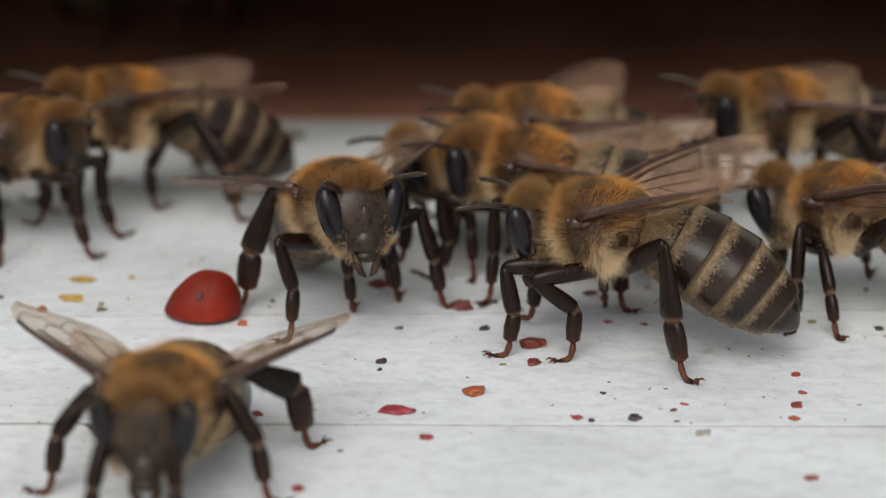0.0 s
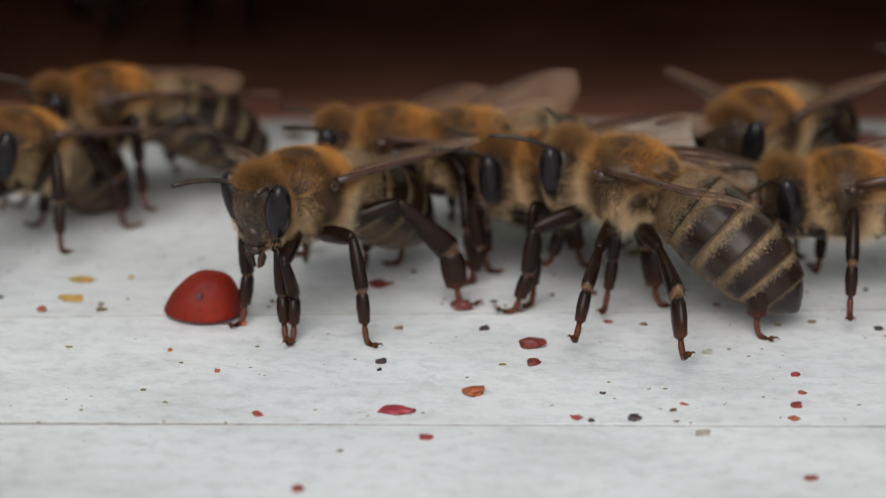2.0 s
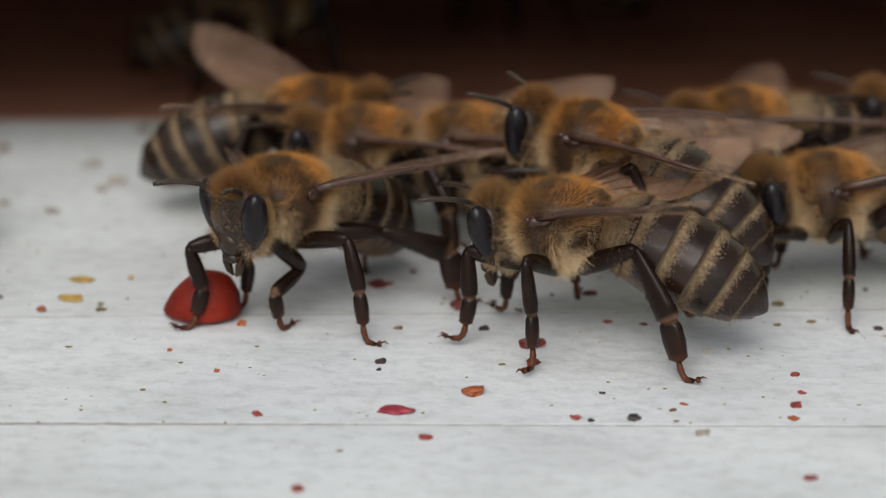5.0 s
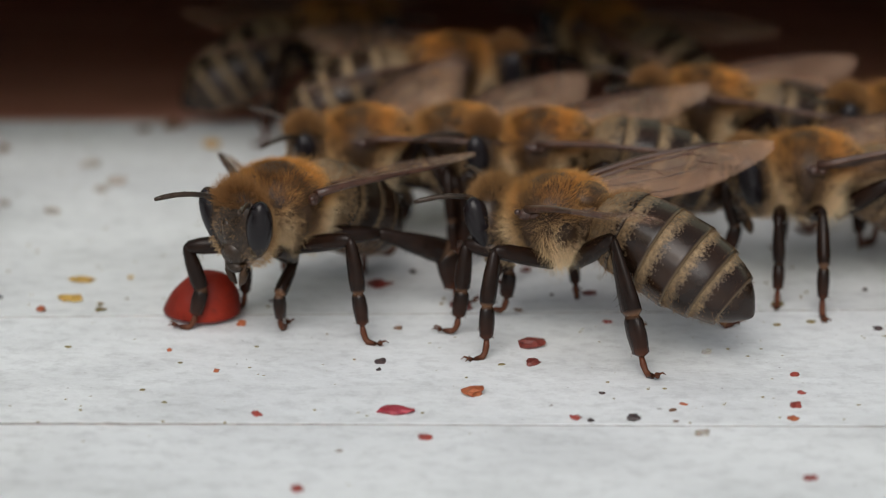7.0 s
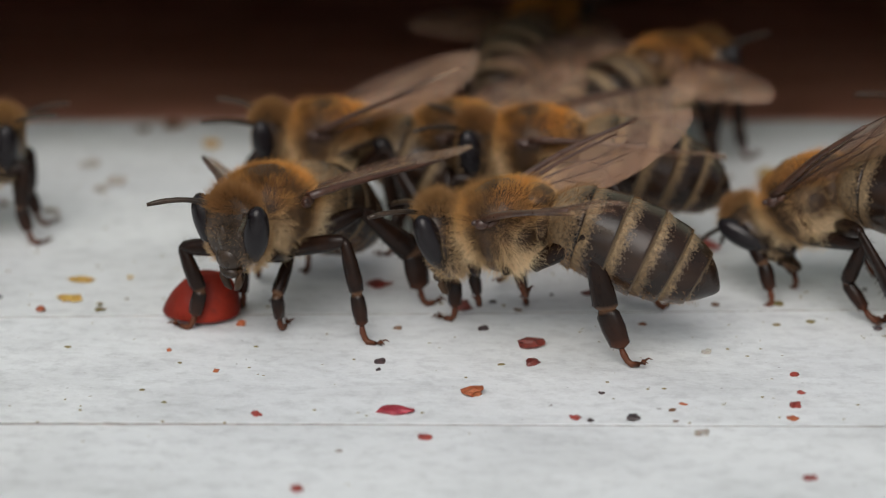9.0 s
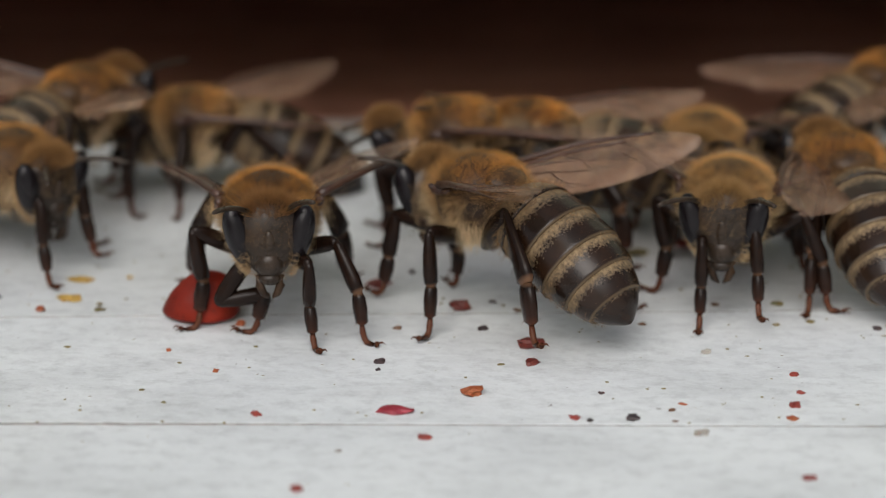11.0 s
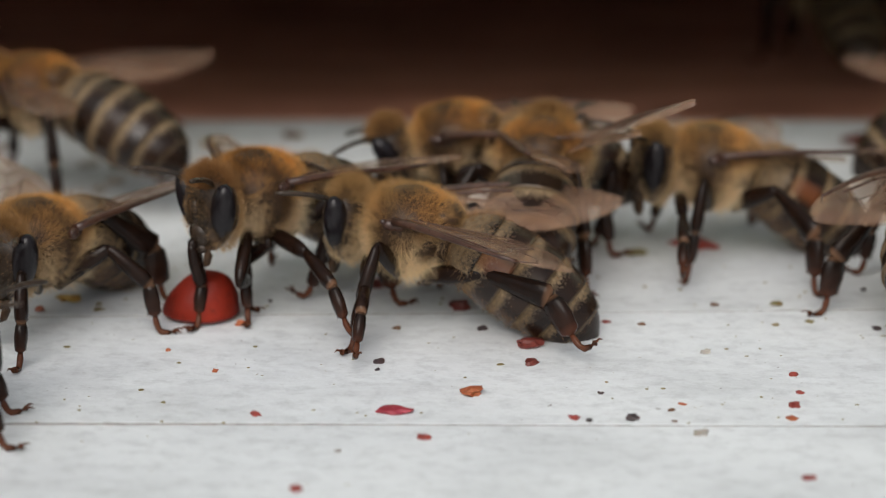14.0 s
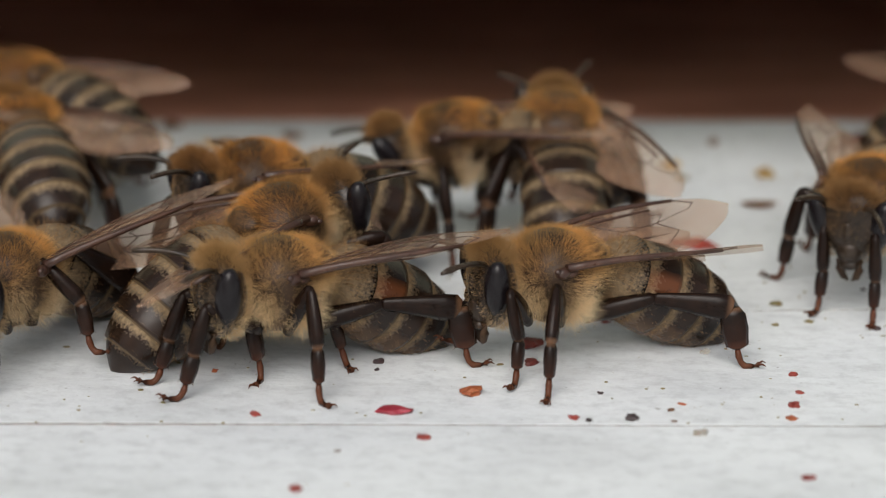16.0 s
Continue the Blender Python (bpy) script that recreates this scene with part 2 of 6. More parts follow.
def ball(bm, radii, centre=(0, 0, 0), turn=(0, 0, 0), cuts=(20, 14), shape=None):
    """An ellipsoid joined into bm; shape(v) may move each of its points on the unit ball first."""
    made = bmesh.ops.create_uvsphere(bm, u_segments=cuts[0], v_segments=cuts[1], radius=1.0)["verts"]
    m = pose(*centre, *turn) @ Matrix.Diagonal((*radii, 1))
    for v in made:
        v.co = m @ (shape(v.co.copy()) if shape else v.co)
    return made


def tube(bm, points, radii, sides=8, flat=1.0, caps=True):
    """A tube through points; radii one for each, flat squeezes it sideways."""
    rings = []
    for i, p in enumerate(points):
        p = Vector(p)
        d = (Vector(points[min(i + 1, len(points) - 1)]) - Vector(points[max(i - 1, 0)])).normalized()
        side = d.cross(Vector((0, 0, 1)))
        side = side.normalized() if side.length > 1e-4 else Vector((0, 1, 0))
        up = side.cross(d).normalized()
        rings.append([bm.verts.new(p + radii[i] * (math.cos(a) * side * flat + math.sin(a) * up))
                      for a in (2 * math.pi * k / sides for k in range(sides))])
    for a, b in zip(rings, rings[1:]):
        for k in range(sides):
            bm.faces.new((a[k], a[(k + 1) % sides], b[(k + 1) % sides], b[k]))
    if caps:
        bm.faces.new(rings[0][::-1])
        bm.faces.new(rings[-1])
    return rings


def bristles(bm, length, wide, count, size, seed):
    """Short stiff hairs that stand off a limb along x; wide(share) is its half width there."""
    rng = random.Random(seed)
    for _ in range(count):
        q, a = rng.uniform(0.05, 0.97), rng.uniform(0, 2 * math.pi)
        r = wide(q)
        p = Vector((q * length, math.sin(a) * r * 0.7, math.cos(a) * r))
        d = Vector((0.75 + rng.uniform(-0.2, 0.3), math.sin(a), math.cos(a))).normalized() * size * rng.uniform(0.5, 1.2)
        w = Vector((0.012, 0, 0)) if abs(math.cos(a)) > 0.7 else Vector((0.008, 0, 0.012))
        bm.faces.new([bm.verts.new(c) for c in (p - w, p + w, p + d)])


def tag_along(ob, low, high, name="along"):
    """Point attribute that runs from low to high along the object's x."""
    me = ob.data
    xs = [v.co.x for v in me.vertices]
    a, b = min(xs), max(xs)
    att = me.attributes.new(name, "FLOAT", "POINT")
    att.data.foreach_set("value", [low + (high - low) * (x - a) / (b - a) for x in xs])


def hairs(name, roots, material, parent, width=0.03, slot="", tone=None):
    """Fur: roots are (place, way, length); each hair is a bent, pointed blade of three triangles."""
    rng = np.random.default_rng(len(roots))
    n = len(roots)
    p = np.array([r[0] for r in roots], float)
    d = np.array([r[1] for r in roots], float)
    d /= np.linalg.norm(d, axis=1)[:, None]
    length = np.array([r[2] for r in roots])[:, None]
    side = np.cross(d, rng.normal(size=(n, 3)))
    side /= np.linalg.norm(side, axis=1)[:, None] + 1e-9
    bend = rng.normal(size=(n, 3)) * 0.15
    mid = p + d * length * 0.5
    tip = p + (d + bend) * length
    w = width * (0.7 + 0.6 * rng.random((n, 1))) / 2
    co = np.stack([p - side * w, p + side * w, mid + side * w * 0.8, mid - side * w * 0.8, tip], 1).reshape(-1, 3) * MM
    faces = []
    for i in range(n):
        k = 5 * i
        faces += [(k, k + 1, k + 2, k + 3), (k + 3, k + 2, k + 4)]
    me = bpy.data.meshes.new(name)
    me.from_pydata(co.tolist(), [], faces)
    me.materials.append(material)
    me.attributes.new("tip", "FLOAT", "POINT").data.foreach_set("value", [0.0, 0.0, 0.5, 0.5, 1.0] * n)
    tones = np.repeat([tone(r[0]) if tone else (0.0, 0.0) for r in roots], 5, axis=0)
    me.attributes.new("tone", "FLOAT", "POINT").data.foreach_set("value", tones[:, 0].copy())
    me.attributes.new("pale", "FLOAT", "POINT").data.foreach_set("value", tones[:, 1].copy())
    return under(new(name, me), parent, slot)


def fur_on(radii, count, length, keep, lean, centre=(0, 0, 0), seed=1):
    """Roots of hairs on an ellipsoid. keep(unit place) gives a share and a length factor; lean is added to the way."""
    rng = np.random.default_rng(seed)
    roots = []
    while len(roots) < count:
        u = rng.normal(size=3)
        u /= np.linalg.norm(u)
        share, factor = keep(u)
        if rng.random() > share:
            continue
        normal = u / np.array(radii)
        normal /= np.linalg.norm(normal)
        place = u * np.array(radii)
        tuft = np.array(noise.noise_vector(Vector(place * 2.3 + 7 * seed))) * 0.42
        way = normal + np.array(lean) + tuft + rng.normal(size=3) * 0.12
        roots.append((u * np.array(radii) * 0.97 + np.array(centre), way, length * factor * (0.6 + 0.6 * rng.random())))
    return roots


# ---- the honeybee: x ahead, y to its left, z up; its empty stands on the ground under the thorax
THORAX_Z = 5.3
THORAX = (1.92, 2.02, 1.86)
LEGS = {  # hip, foot, lengths of femur, tibia and tarsus, ankle set-in and height
    "front": ((1.5, 0.9, 3.75), (4.2, 1.5), 2.4, 2.05, 0.5, 1.9),
    "middle": ((0.1, 1.1, 3.6), (0.8, 3.9), 2.65, 2.35, 0.35, 2.25),
    "hind": ((-1.2, 1.0, 3.6), (-4.5, 3.7), 2.85, 3.25, 0.5, 2.6),
}


def leg_meshes(kind, bee, sign, stock):
    hip, foot, femur, tibia, set_in, high = LEGS[kind]
    tarsus = math.hypot(set_in, high)
    slot = f"{kind}_{'left' if sign > 0 else 'right'}"
    hind = kind == "hind"
    if kind not in stock:
        bm = bmesh.new()
        tube(bm, [(-0.25, 0, -0.1), (0.1, 0, 0), (femur * 0.35, 0, 0.03), (femur * 0.75, 0, 0.02), (femur * 0.97, 0, 0), (femur + 0.1, 0, -0.03)],
             [0.26, 0.35, 0.46 if hind else 0.40, 0.38, 0.28, 0.14], 10, 0.8)
        bristles(bm, femur, lambda q: 0.32 - 0.1 * abs(q - 0.5), 55, 0.30, 1)
        a = as_object("leg", bm, LEG)
        tag_along(a, 0.0, 0.30)
        bm = bmesh.new()
        wide = [0.18, 0.28, 0.43, 0.58, 0.60, 0.40] if hind else [0.16, 0.26, 0.35, 0.38, 0.34, 0.22]
        tube(bm, [(-0.08, 0, 0), (0.15, 0, 0), (tibia * 0.4, 0, 0.02), (tibia * 0.78, 0, 0.03), (tibia * 0.95, 0, 0.02), (tibia + 0.04, 0, 0)],
             wide, 9, 0.55 if hind else 0.8)
        bristles(bm, tibia, lambda q: (0.20 + 0.36 * q) if hind else (0.20 + 0.11 * q), 90 if hind else 50, 0.34 if hind else 0.22, 2)
        b = as_object("tibia", bm, LEG)
        tag_along(b, 0.25, 0.56)
        bm = bmesh.new()
        base = tarsus * (0.68 if hind else 0.64)
        wide = [0.36, 0.55, 0.58, 0.48, 0.17] if hind else [0.22, 0.33, 0.36, 0.30, 0.12]
        tube(bm, [(-0.03, 0, 0), (base * 0.15, 0, 0), (base * 0.5, 0, 0.01), (base * 0.9, 0, 0.01), (base, 0, 0)], wide, 9, 0.55 if hind else 0.8)
        bristles(bm, base, lambda q: 0.42 if hind else 0.25, 70, 0.18, 3)
        # small joints, then the foot turned outward with two claws and a pad
        left = tarsus - base
        tube(bm, [(base - 0.02, 0, 0), (base + left * 0.35, 0, 0.0), (base + left * 0.7, 0, 0.06), (base + left * 0.92, 0, 0.20), (base + left * 0.97, 0, 0.48), (base + left * 0.93, 0, 0.78)],
             [0.11, 0.15, 0.13, 0.15, 0.12, 0.15], 7)
        for s in (-1, 1):
            tube(bm, [(base + left * 0.92, 0.05 * s, 0.74), (base + left * 0.85, 0.18 * s, 0.94), (base + left * 0.98, 0.22 * s, 1.08)], [0.06, 0.045, 0.012], 5)
        c = as_object("tarsus", bm, LEG)
        tag_along(c, 0.57, 1.0)
        stock[kind] = a, b, c
        under(a, bee, slot)
        under(b, a, slot + "_tibia")
        under(c, a, slot + "_tarsus")
    else:
        a, b, c = stock[kind]
        a = shared("leg", a, bee, slot)
        shared("tibia", b, a, slot + "_tibia")
        shared("tarsus", c, a, slot + "_tarsus")


def wing_mesh(name, length, width, curve, veins, bee, slot, sign):
    """A membrane along -x whose front edge is at +y, with a thick front vein and a net of finer ones."""
    def outline(s):
        front = width * 0.15 * math.sin(math.pi * min(1, 0.04 + s)) ** 0.7
        back = -width * (0.12 + 0.88 * math.sin(math.pi * (s ** curve) * 0.86) ** 0.8)
        k = math.sqrt(max(0, 1 - max(0, (s - 0.70) / 0.30) ** 2.2))
        tip = -width * 0.26
        return tip + (front - tip) * k, tip + (back - tip) * k

    def place(s, c):
        f, b = outline(s)
        y = f + (b - f) * c
        z = 0.16 * math.sin(c * 3.1) * (1 - 0.4 * s) + 0.10 * math.sin(s * 7 + c * 4) * s - 0.5 * s * s + 0.05 * math.sin(c * 22) * (1 - s)
        return Vector((-length * s, y * sign, z))

    bm = bmesh.new()
    rows = [[bm.verts.new(place(1 - (1 - i / 24) ** 1.5, j / 12)) for j in range(13)] for i in range(25)]
    for i in range(24):
        for j in range(12):
            bm.faces.new((rows[i][j], rows[i + 1][j], rows[i + 1][j + 1], rows[i][j + 1]))
    bmesh.ops.remove_doubles(bm, verts=bm.verts, dist=1e-4)
    w = part(name, bm, WING, bee, slot=slot)
    bm = bmesh.new()
    for points, thick in veins:
        n = 9
        line = []
        for k in range(n):
            q = k / (n - 1) * (len(points) - 1)
            i = min(int(q), len(points) - 2)
            (s0, c0), (s1, c1) = points[i], points[i + 1]
            line.append(place(s0 + (s1 - s0) * (q - i), c0 + (c1 - c0) * (q - i)))
        tube(bm, line, [thick * (1.15 - 0.75 * k / n) for k in range(n)], 6)
    tagged(part("venation", bm, VEIN, w, "dark brown branching wing veins"), kind="stuff")
    return w


FORE_VEINS = [([(0, 0.1), (0.35, 0.02), (0.75, 0.02)], 0.17), ([(0, 0.3), (0.3, 0.16), (0.62, 0.14)], 0.11), ([(0.02, 0.6), (0.3, 0.55), (0.58, 0.62)], 0.035),
              ([(0.30, 0.18), (0.42, 0.42), (0.62, 0.42), (0.80, 0.3)], 0.03), ([(0.42, 0.42), (0.46, 0.60), (0.66, 0.66)], 0.028), ([(0.58, 0.14), (0.66, 0.30), (0.62, 0.42)], 0.028),
              ([(0.62, 0.42), (0.70, 0.66), (0.62, 0.82)], 0.026), ([(0.05, 0.8), (0.3, 0.85), (0.5, 0.9)], 0.03), ([(0.75, 0.02), (0.84, 0.14), (0.80, 0.30)], 0.028)]
HIND_VEINS = [([(0, 0.1), (0.4, 0.03), (0.7, 0.03)], 0.06), ([(0, 0.4), (0.35, 0.35), (0.75, 0.45)], 0.03), ([(0.3, 0.35), (0.45, 0.7), (0.6, 0.8)], 0.026)]


def honeybee():
    bee = new("honeybee")
    bee.empty_display_size = 0.003

    # thorax
    bm = bmesh.new()
    ball(bm, THORAX, cuts=(26, 18))
    thorax = part("thorax", bm, CUTICLE, bee, "dark brown thorax under thick golden fur", "thorax", at_mm(0, 0, THORAX_Z))

    for name, radii, place, turn in (("scutellum", (0.80, 1.1, 0.50), (-1.6, 0, 0.9), (0, -28, 0)),
                                     ("breast_plate", (1.2, 1.45, 0.9), (0.2, 0, -1.2), (0, 0, 0)),
                                     ("propodeum", (0.9, 1.25, 1.2), (-1.6, 0, -0.15), (0, 0, 0))):
        bm = bmesh.new()
        ball(bm, radii, place, turn)
        part(name, bm, CUTICLE, thorax)

    def thorax_keep(u):
        bald = min(1, max(0, 1 - math.hypot(u[0] * 1.1 - 0.05, u[1]) / 0.78) * 1.6) if u[2] > 0 else 0
        side = abs(u[1]) > 0.45
        stripe = max(0, 1 - abs(u[0] - 0.34) / 0.17) if side and u[2] < 0.22 else 0
        socket = max(0, 1 - math.hypot(u[0] - 0.12, u[2] - 0.32) / 0.30) if side else 0
        behind = max(0, 1 - math.hypot(u[0] + 0.62, u[2] + 0.20) / 0.40) if abs(u[1]) > 0.25 else 0
        bare = min(1, 1.6 * max(stripe, socket, behind))
        fringe = 0.4 * (side and 0.5 < u[0]) + 0.75 * (side and -0.7 < u[0] < 0.0 and u[2] < 0.25) + 0.25 * (u[2] > -0.2 and (u[0] > 0.55 or u[0] < -0.6))
        thin_out = 0.85 + 0.35 * noise.noise(Vector(u) * 3.0)
        return (1 - 0.35 * bald) * max(0.05, 1 - bare) * thin_out, (1 - 0.55 * bald) * (1 - 0.4 * bare) * (0.9 + fringe)

    def thorax_tone(p):
        u = Vector((p[0] / THORAX[0], p[1] / THORAX[1], p[2] / THORAX[2]))
        wobble = 0.42 * noise.noise(u * 3.5) + 0.2 * noise.noise(u * 9.0)
        top = 1.25 - math.hypot(u.x * 1.05 - 0.22, u.y) / 0.62 + wobble if u.z > 0 else 0
        low = 1.3 - math.hypot(u.x - 0.28, (u.z - 0.05) * 0.5) / 0.46 + wobble if abs(u.y) > 0.4 else 0
        rear = min(1, max(0, (0.05 - u.x) / 0.3)) * min(1, max(0, (0.22 - u.z) / 0.4))
        collar = min(1, max(0, (u.x - 0.52) / 0.2)) * min(1, max(0, (0.30 - u.z) / 0.5))
        pale = min(0.85, max(rear, collar) * (0.8 + wobble))
        return max(0.0, min(0.92, max(top, low, 0.10 + wobble)) * (1 - pale)), max(0.0, pale)
    roots = fur_on(THORAX, 19000, 0.58, thorax_keep, (-0.26, 0, 0.08), seed=3)
    roots += fur_on(THORAX, 8000, 0.26, lambda u: (thorax_keep(u)[0] * 0.8 + 0.2, 1.0), (-0.15, 0, 0.05), seed=9)
    roots += fur_on((1.2, 1.45, 0.9), 700, 0.55, lambda u: (float(u[2] < 0.3), 1.0), (0, 0, -0.2), (0.2, 0, -1.2), 4)
    roots += fur_on((0.9, 1.25, 1.2), 1200, 0.45, lambda u: (float(u[0] < 0.2), 1.0), (-0.3, 0, 0), (-1.6, 0, -0.15), 5)
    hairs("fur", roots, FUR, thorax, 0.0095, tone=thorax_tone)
    bm = bmesh.new()
    ball(bm, (0.36, 0.24, 0.25), cuts=(14, 10))
    ball(bm, (0.30, 0.17, 0.16), (-0.40, 0.06, -0.05), (0, 12, 0), (12, 8))
    ball(bm, (0.16, 0.13, 0.13), (0.32, 0.04, 0.12), cuts=(10, 8))
    joint = part("wing_joint", bm, VEIN, thorax, "shiny dark wing joint", "", at_mm(0.45, 2.12, 0.66, 0, 0, 14))
    shared("wing_joint", joint, thorax, "", at_mm(0.45, -2.12, 0.66, 180, 0, -14), "shiny dark wing joint")

    # head: hangs from the neck, face ahead, mouth down
    def face(v):
        z = v.z
        v.y *= (0.80 + 0.20 * math.sin((z + 0.55) * 1.6)) if z > -0.2 else (0.92 + 0.66 * (z + 0.2))
        v.x *= 0.95 if v.x > 0 else 1.0
        return v
    bm = bmesh.new()
    ball(bm, (0.98, 1.70, 1.86), (0, 0, 0), cuts=(26, 18), shape=face)
    ball(bm, (0.45, 0.62, 0.60), (0.62, 0, -0.95), (0, 12, 0), (14, 10))
    ball(bm, (0.30, 0.48, 0.28), (0.68, 0, -1.55), (0, 10, 0), (12, 8))
    ball(bm, (0.22, 0.30, 0.75), (0.78, 0, -0.10), (0, 6, 0), (10, 8))
    head = part("head", bm, FACE, bee, "dark triangular head with short pale hair", "head", at_mm(2.75, 0, THORAX_Z - 0.30, 0, 4, 0))
    bm = bmesh.new()
    ball(bm, (0.58, 0.58, 1.40), cuts=(22, 18), shape=lambda v: Vector((v.x * (1 + 0.10 * v.z), v.y * (1 + 0.08 * v.z), v.z)))
    eye = part("eye", bm, EYE_SKIN, head, "glossy black compound eye", "", at_mm(0.24, 1.28, 0.22, -13, 7, 16))
    shared("eye", eye, head, "", at_mm(0.24, -1.28, 0.22, 13, 7, -16), "glossy black compound eye")
    bm = bmesh.new()
    for x, y, z in ((0.30, 0, 1.62), (0.12, 0.26, 1.72), (0.12, -0.26, 1.72)):
        ball(bm, (0.14, 0.14, 0.12), (x, y, z), cuts=(8, 6))
    tagged(part("ocelli", bm, EYE_SKIN, head), kind="stuff")
    bm = bmesh.new()
    tube(bm, [(0.55, 0.42, -1.45), (0.58, 0.44, -1.85), (0.58, 0.28, -2.25), (0.56, 0.08, -2.45)], [0.20, 0.20, 0.16, 0.05], 8)
    jaw = part("mandible", bm, CUTICLE, head)
    bm = bmesh.new()
    tube(bm, [(0.55, -0.42, -1.45), (0.58, -0.44, -1.85), (0.58, -0.28, -2.25), (0.56, -0.08, -2.45)], [0.20, 0.20, 0.16, 0.05], 8)
    part("mandible", bm, CUTICLE, head)
    bm = bmesh.new()
    tube(bm, [(0, 0, 0), (0.25, 0, 0.55), (0.40, 0, 1.15)], [0.09, 0.10, 0.105], 8)
    line = [(0.40, 0, 1.15)] + [(0.52 + 0.27 * k, 0, 1.26 - 0.010 * k * k) for k in range(11)]
    tube(bm, line, [0.09] + [0.118, 0.110] * 5 + [0.08], 8)
    feeler = part("antenna", bm, FACE, head, "thin elbowed black antenna", "antenna_left", at_mm(0.86, 0.34, -0.02, -32, -32, 44))
    shared("antenna", feeler, head, "antenna_right", at_mm(0.86, -0.34, -0.02, 32, -32, -44), "thin elbowed black antenna")
    def face_keep(u):
        if abs(u[1]) > 0.74 and -0.3 < u[2] < 0.8 and u[0] > -0.35:
            return 0.0, 1.0
        if u[2] > 0.66:
            return 1.0, 1.7
        if u[0] < -0.1:
            return 0.8, 1.3
        if abs(u[1]) > 0.5 and u[2] < -0.2:
            return 0.9, 0.9
        return (0.7, 0.45) if u[2] > -0.05 else (0.15, 0.3)
    roots = fur_on((0.98, 1.60, 1.86), 5200, 0.30, face_keep, (-0.05, 0, 0.25), seed=7)
    roots += fur_on((0.98, 1.40, 1.86), 3400, 0.62, lambda u: (float(u[2] > 0.62 and u[0] < 0.75), 1.0), (-0.1, 0, 0.1), seed=8)
    roots += fur_on((0.98, 1.62, 1.86), 1500, 0.42, lambda u: (float(u[0] < -0.15 and u[2] < 0.5), 1.0), (0, 0, -0.1), seed=10)
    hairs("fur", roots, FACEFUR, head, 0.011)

    # abdomen: six overlapping plates on a bent axis
    length = 7.8
    def radius(s):
        knots = [(0, 0.70), (0.05, 1.35), (0.13, 1.76), (0.26, 2.0), (0.42, 2.08), (0.58, 2.03), (0.70, 1.84), (0.80, 1.56), (0.88, 1.22), (0.94, 0.84), (0.98, 0.46), (1.0, 0.10)]
        return float(np.interp(s, *zip(*knots)) * 0.5 + 0.25 * (np.interp(s - 0.03, *zip(*knots)) + np.interp(s + 0.03, *zip(*knots))))
    def axis(s):
        bend = 20 * s
        a = radians(bend * 0.5)
        return Vector((-length * s * math.cos(a), 0, -length * s * math.sin(a) * 0.9)), radians(bend)
    def ring_point(s, a, r):
        c, turn = axis(s)
        y, z = math.cos(a) * r, math.sin(a) * r * 0.93
        return c + Vector((-math.sin(-turn) * z * -1, y, math.cos(turn) * z))
    edges = [0, 0.17, 0.36, 0.54, 0.70, 0.84, 1.0]
    abdomen = None
    for i in range(6):
        bm = bmesh.new()
        s0, s1 = edges[i], edges[i + 1] + (0.035 if i < 5 else 0)
        steps, around = 9, 28
        rows, values = [], []
        for k in range(steps + 1):
            q = k / steps
            s = min(s0 + (s1 - s0) * q, 1)
            lift = -0.02 + 0.13 * q ** 1.5 if i < 5 else -0.02
            rows.append([bm.verts.new(ring_point(s, 2 * math.pi * j / around, max(radius(s) + lift, 0.05))) for j in range(around)])
            values += [(min(q + 0.22, 0.9) if i == 5 else q * 0.5 if i == 0 else q, -math.sin(2 * math.pi * j / around) * 0.5 + 0.5) for j in range(around)]
        for a, b in zip(rows, rows[1:]):
            for j in range(around):
                bm.faces.new((a[j], b[j], b[(j + 1) % around], a[(j + 1) % around]))
        lip = [bm.verts.new(v.co + (axis(s1)[0] + Vector((-0.07 if i == 5 else 0, 0, 0)) - v.co) * (0.93 if i == 5 else 0.07)) for v in rows[-1]]
        values += [(0.9 if i == 5 else 1.0, 0.3)] * around
        for j in range(around):
            bm.faces.new((rows[-1][j], lip[j], lip[(j + 1) % around], rows[-1][(j + 1) % around]))
        if i == 5:
            bm.faces.new(lip)
        if i == 0:
            bm.faces.new(rows[0])
        bm.verts.index_update()
        if abdomen is None:
            ob = abdomen = part("abdomen", bm, ABDOMEN, bee, "black abdomen with dusty tan bands", "abdomen", at_mm(-1.8, 0, THORAX_Z - 0.05, 0, -20, 0))
        else:
            ob = part("abdomen_plate", bm, ABDOMEN, abdomen)
        for name, col in (("along", 0), ("under", 1)):
            ob.data.attributes.new(name, "FLOAT", "POINT").data.foreach_set("value", [v[col] for v in values])
        rust = [0.55 if i == 1 and 0.22 < v[1] < 0.48 else 0.0 for v in values]
        ob.data.attributes.new("rust", "FLOAT", "POINT").data.foreach_set("value", rust)
    rng = np.random.default_rng(11)
    roots = []
    for i in range(6):
        for _ in range((1400, 1000, 1000, 900, 700, 200)[i]):
            q = rng.random() ** 1.5 * (0.40 if i < 4 else 0.3)
            a = rng.uniform(-0.35 * math.pi, 1.35 * math.pi)
            s = edges[i] + (edges[i + 1] - edges[i]) * (q if i else q * 3.0)
            p = ring_point(s, a, radius(s) + 0.02)
            out = Vector((-1.7, math.cos(a), math.sin(a))) if i else Vector((-0.25, math.cos(a), math.sin(a)))
            way = np.array(out) + rng.normal(size=3) * 0.3
            roots.append((np.array(p), way, (0.10 if i else 0.42) * (0.6 + 0.8 * rng.random())))
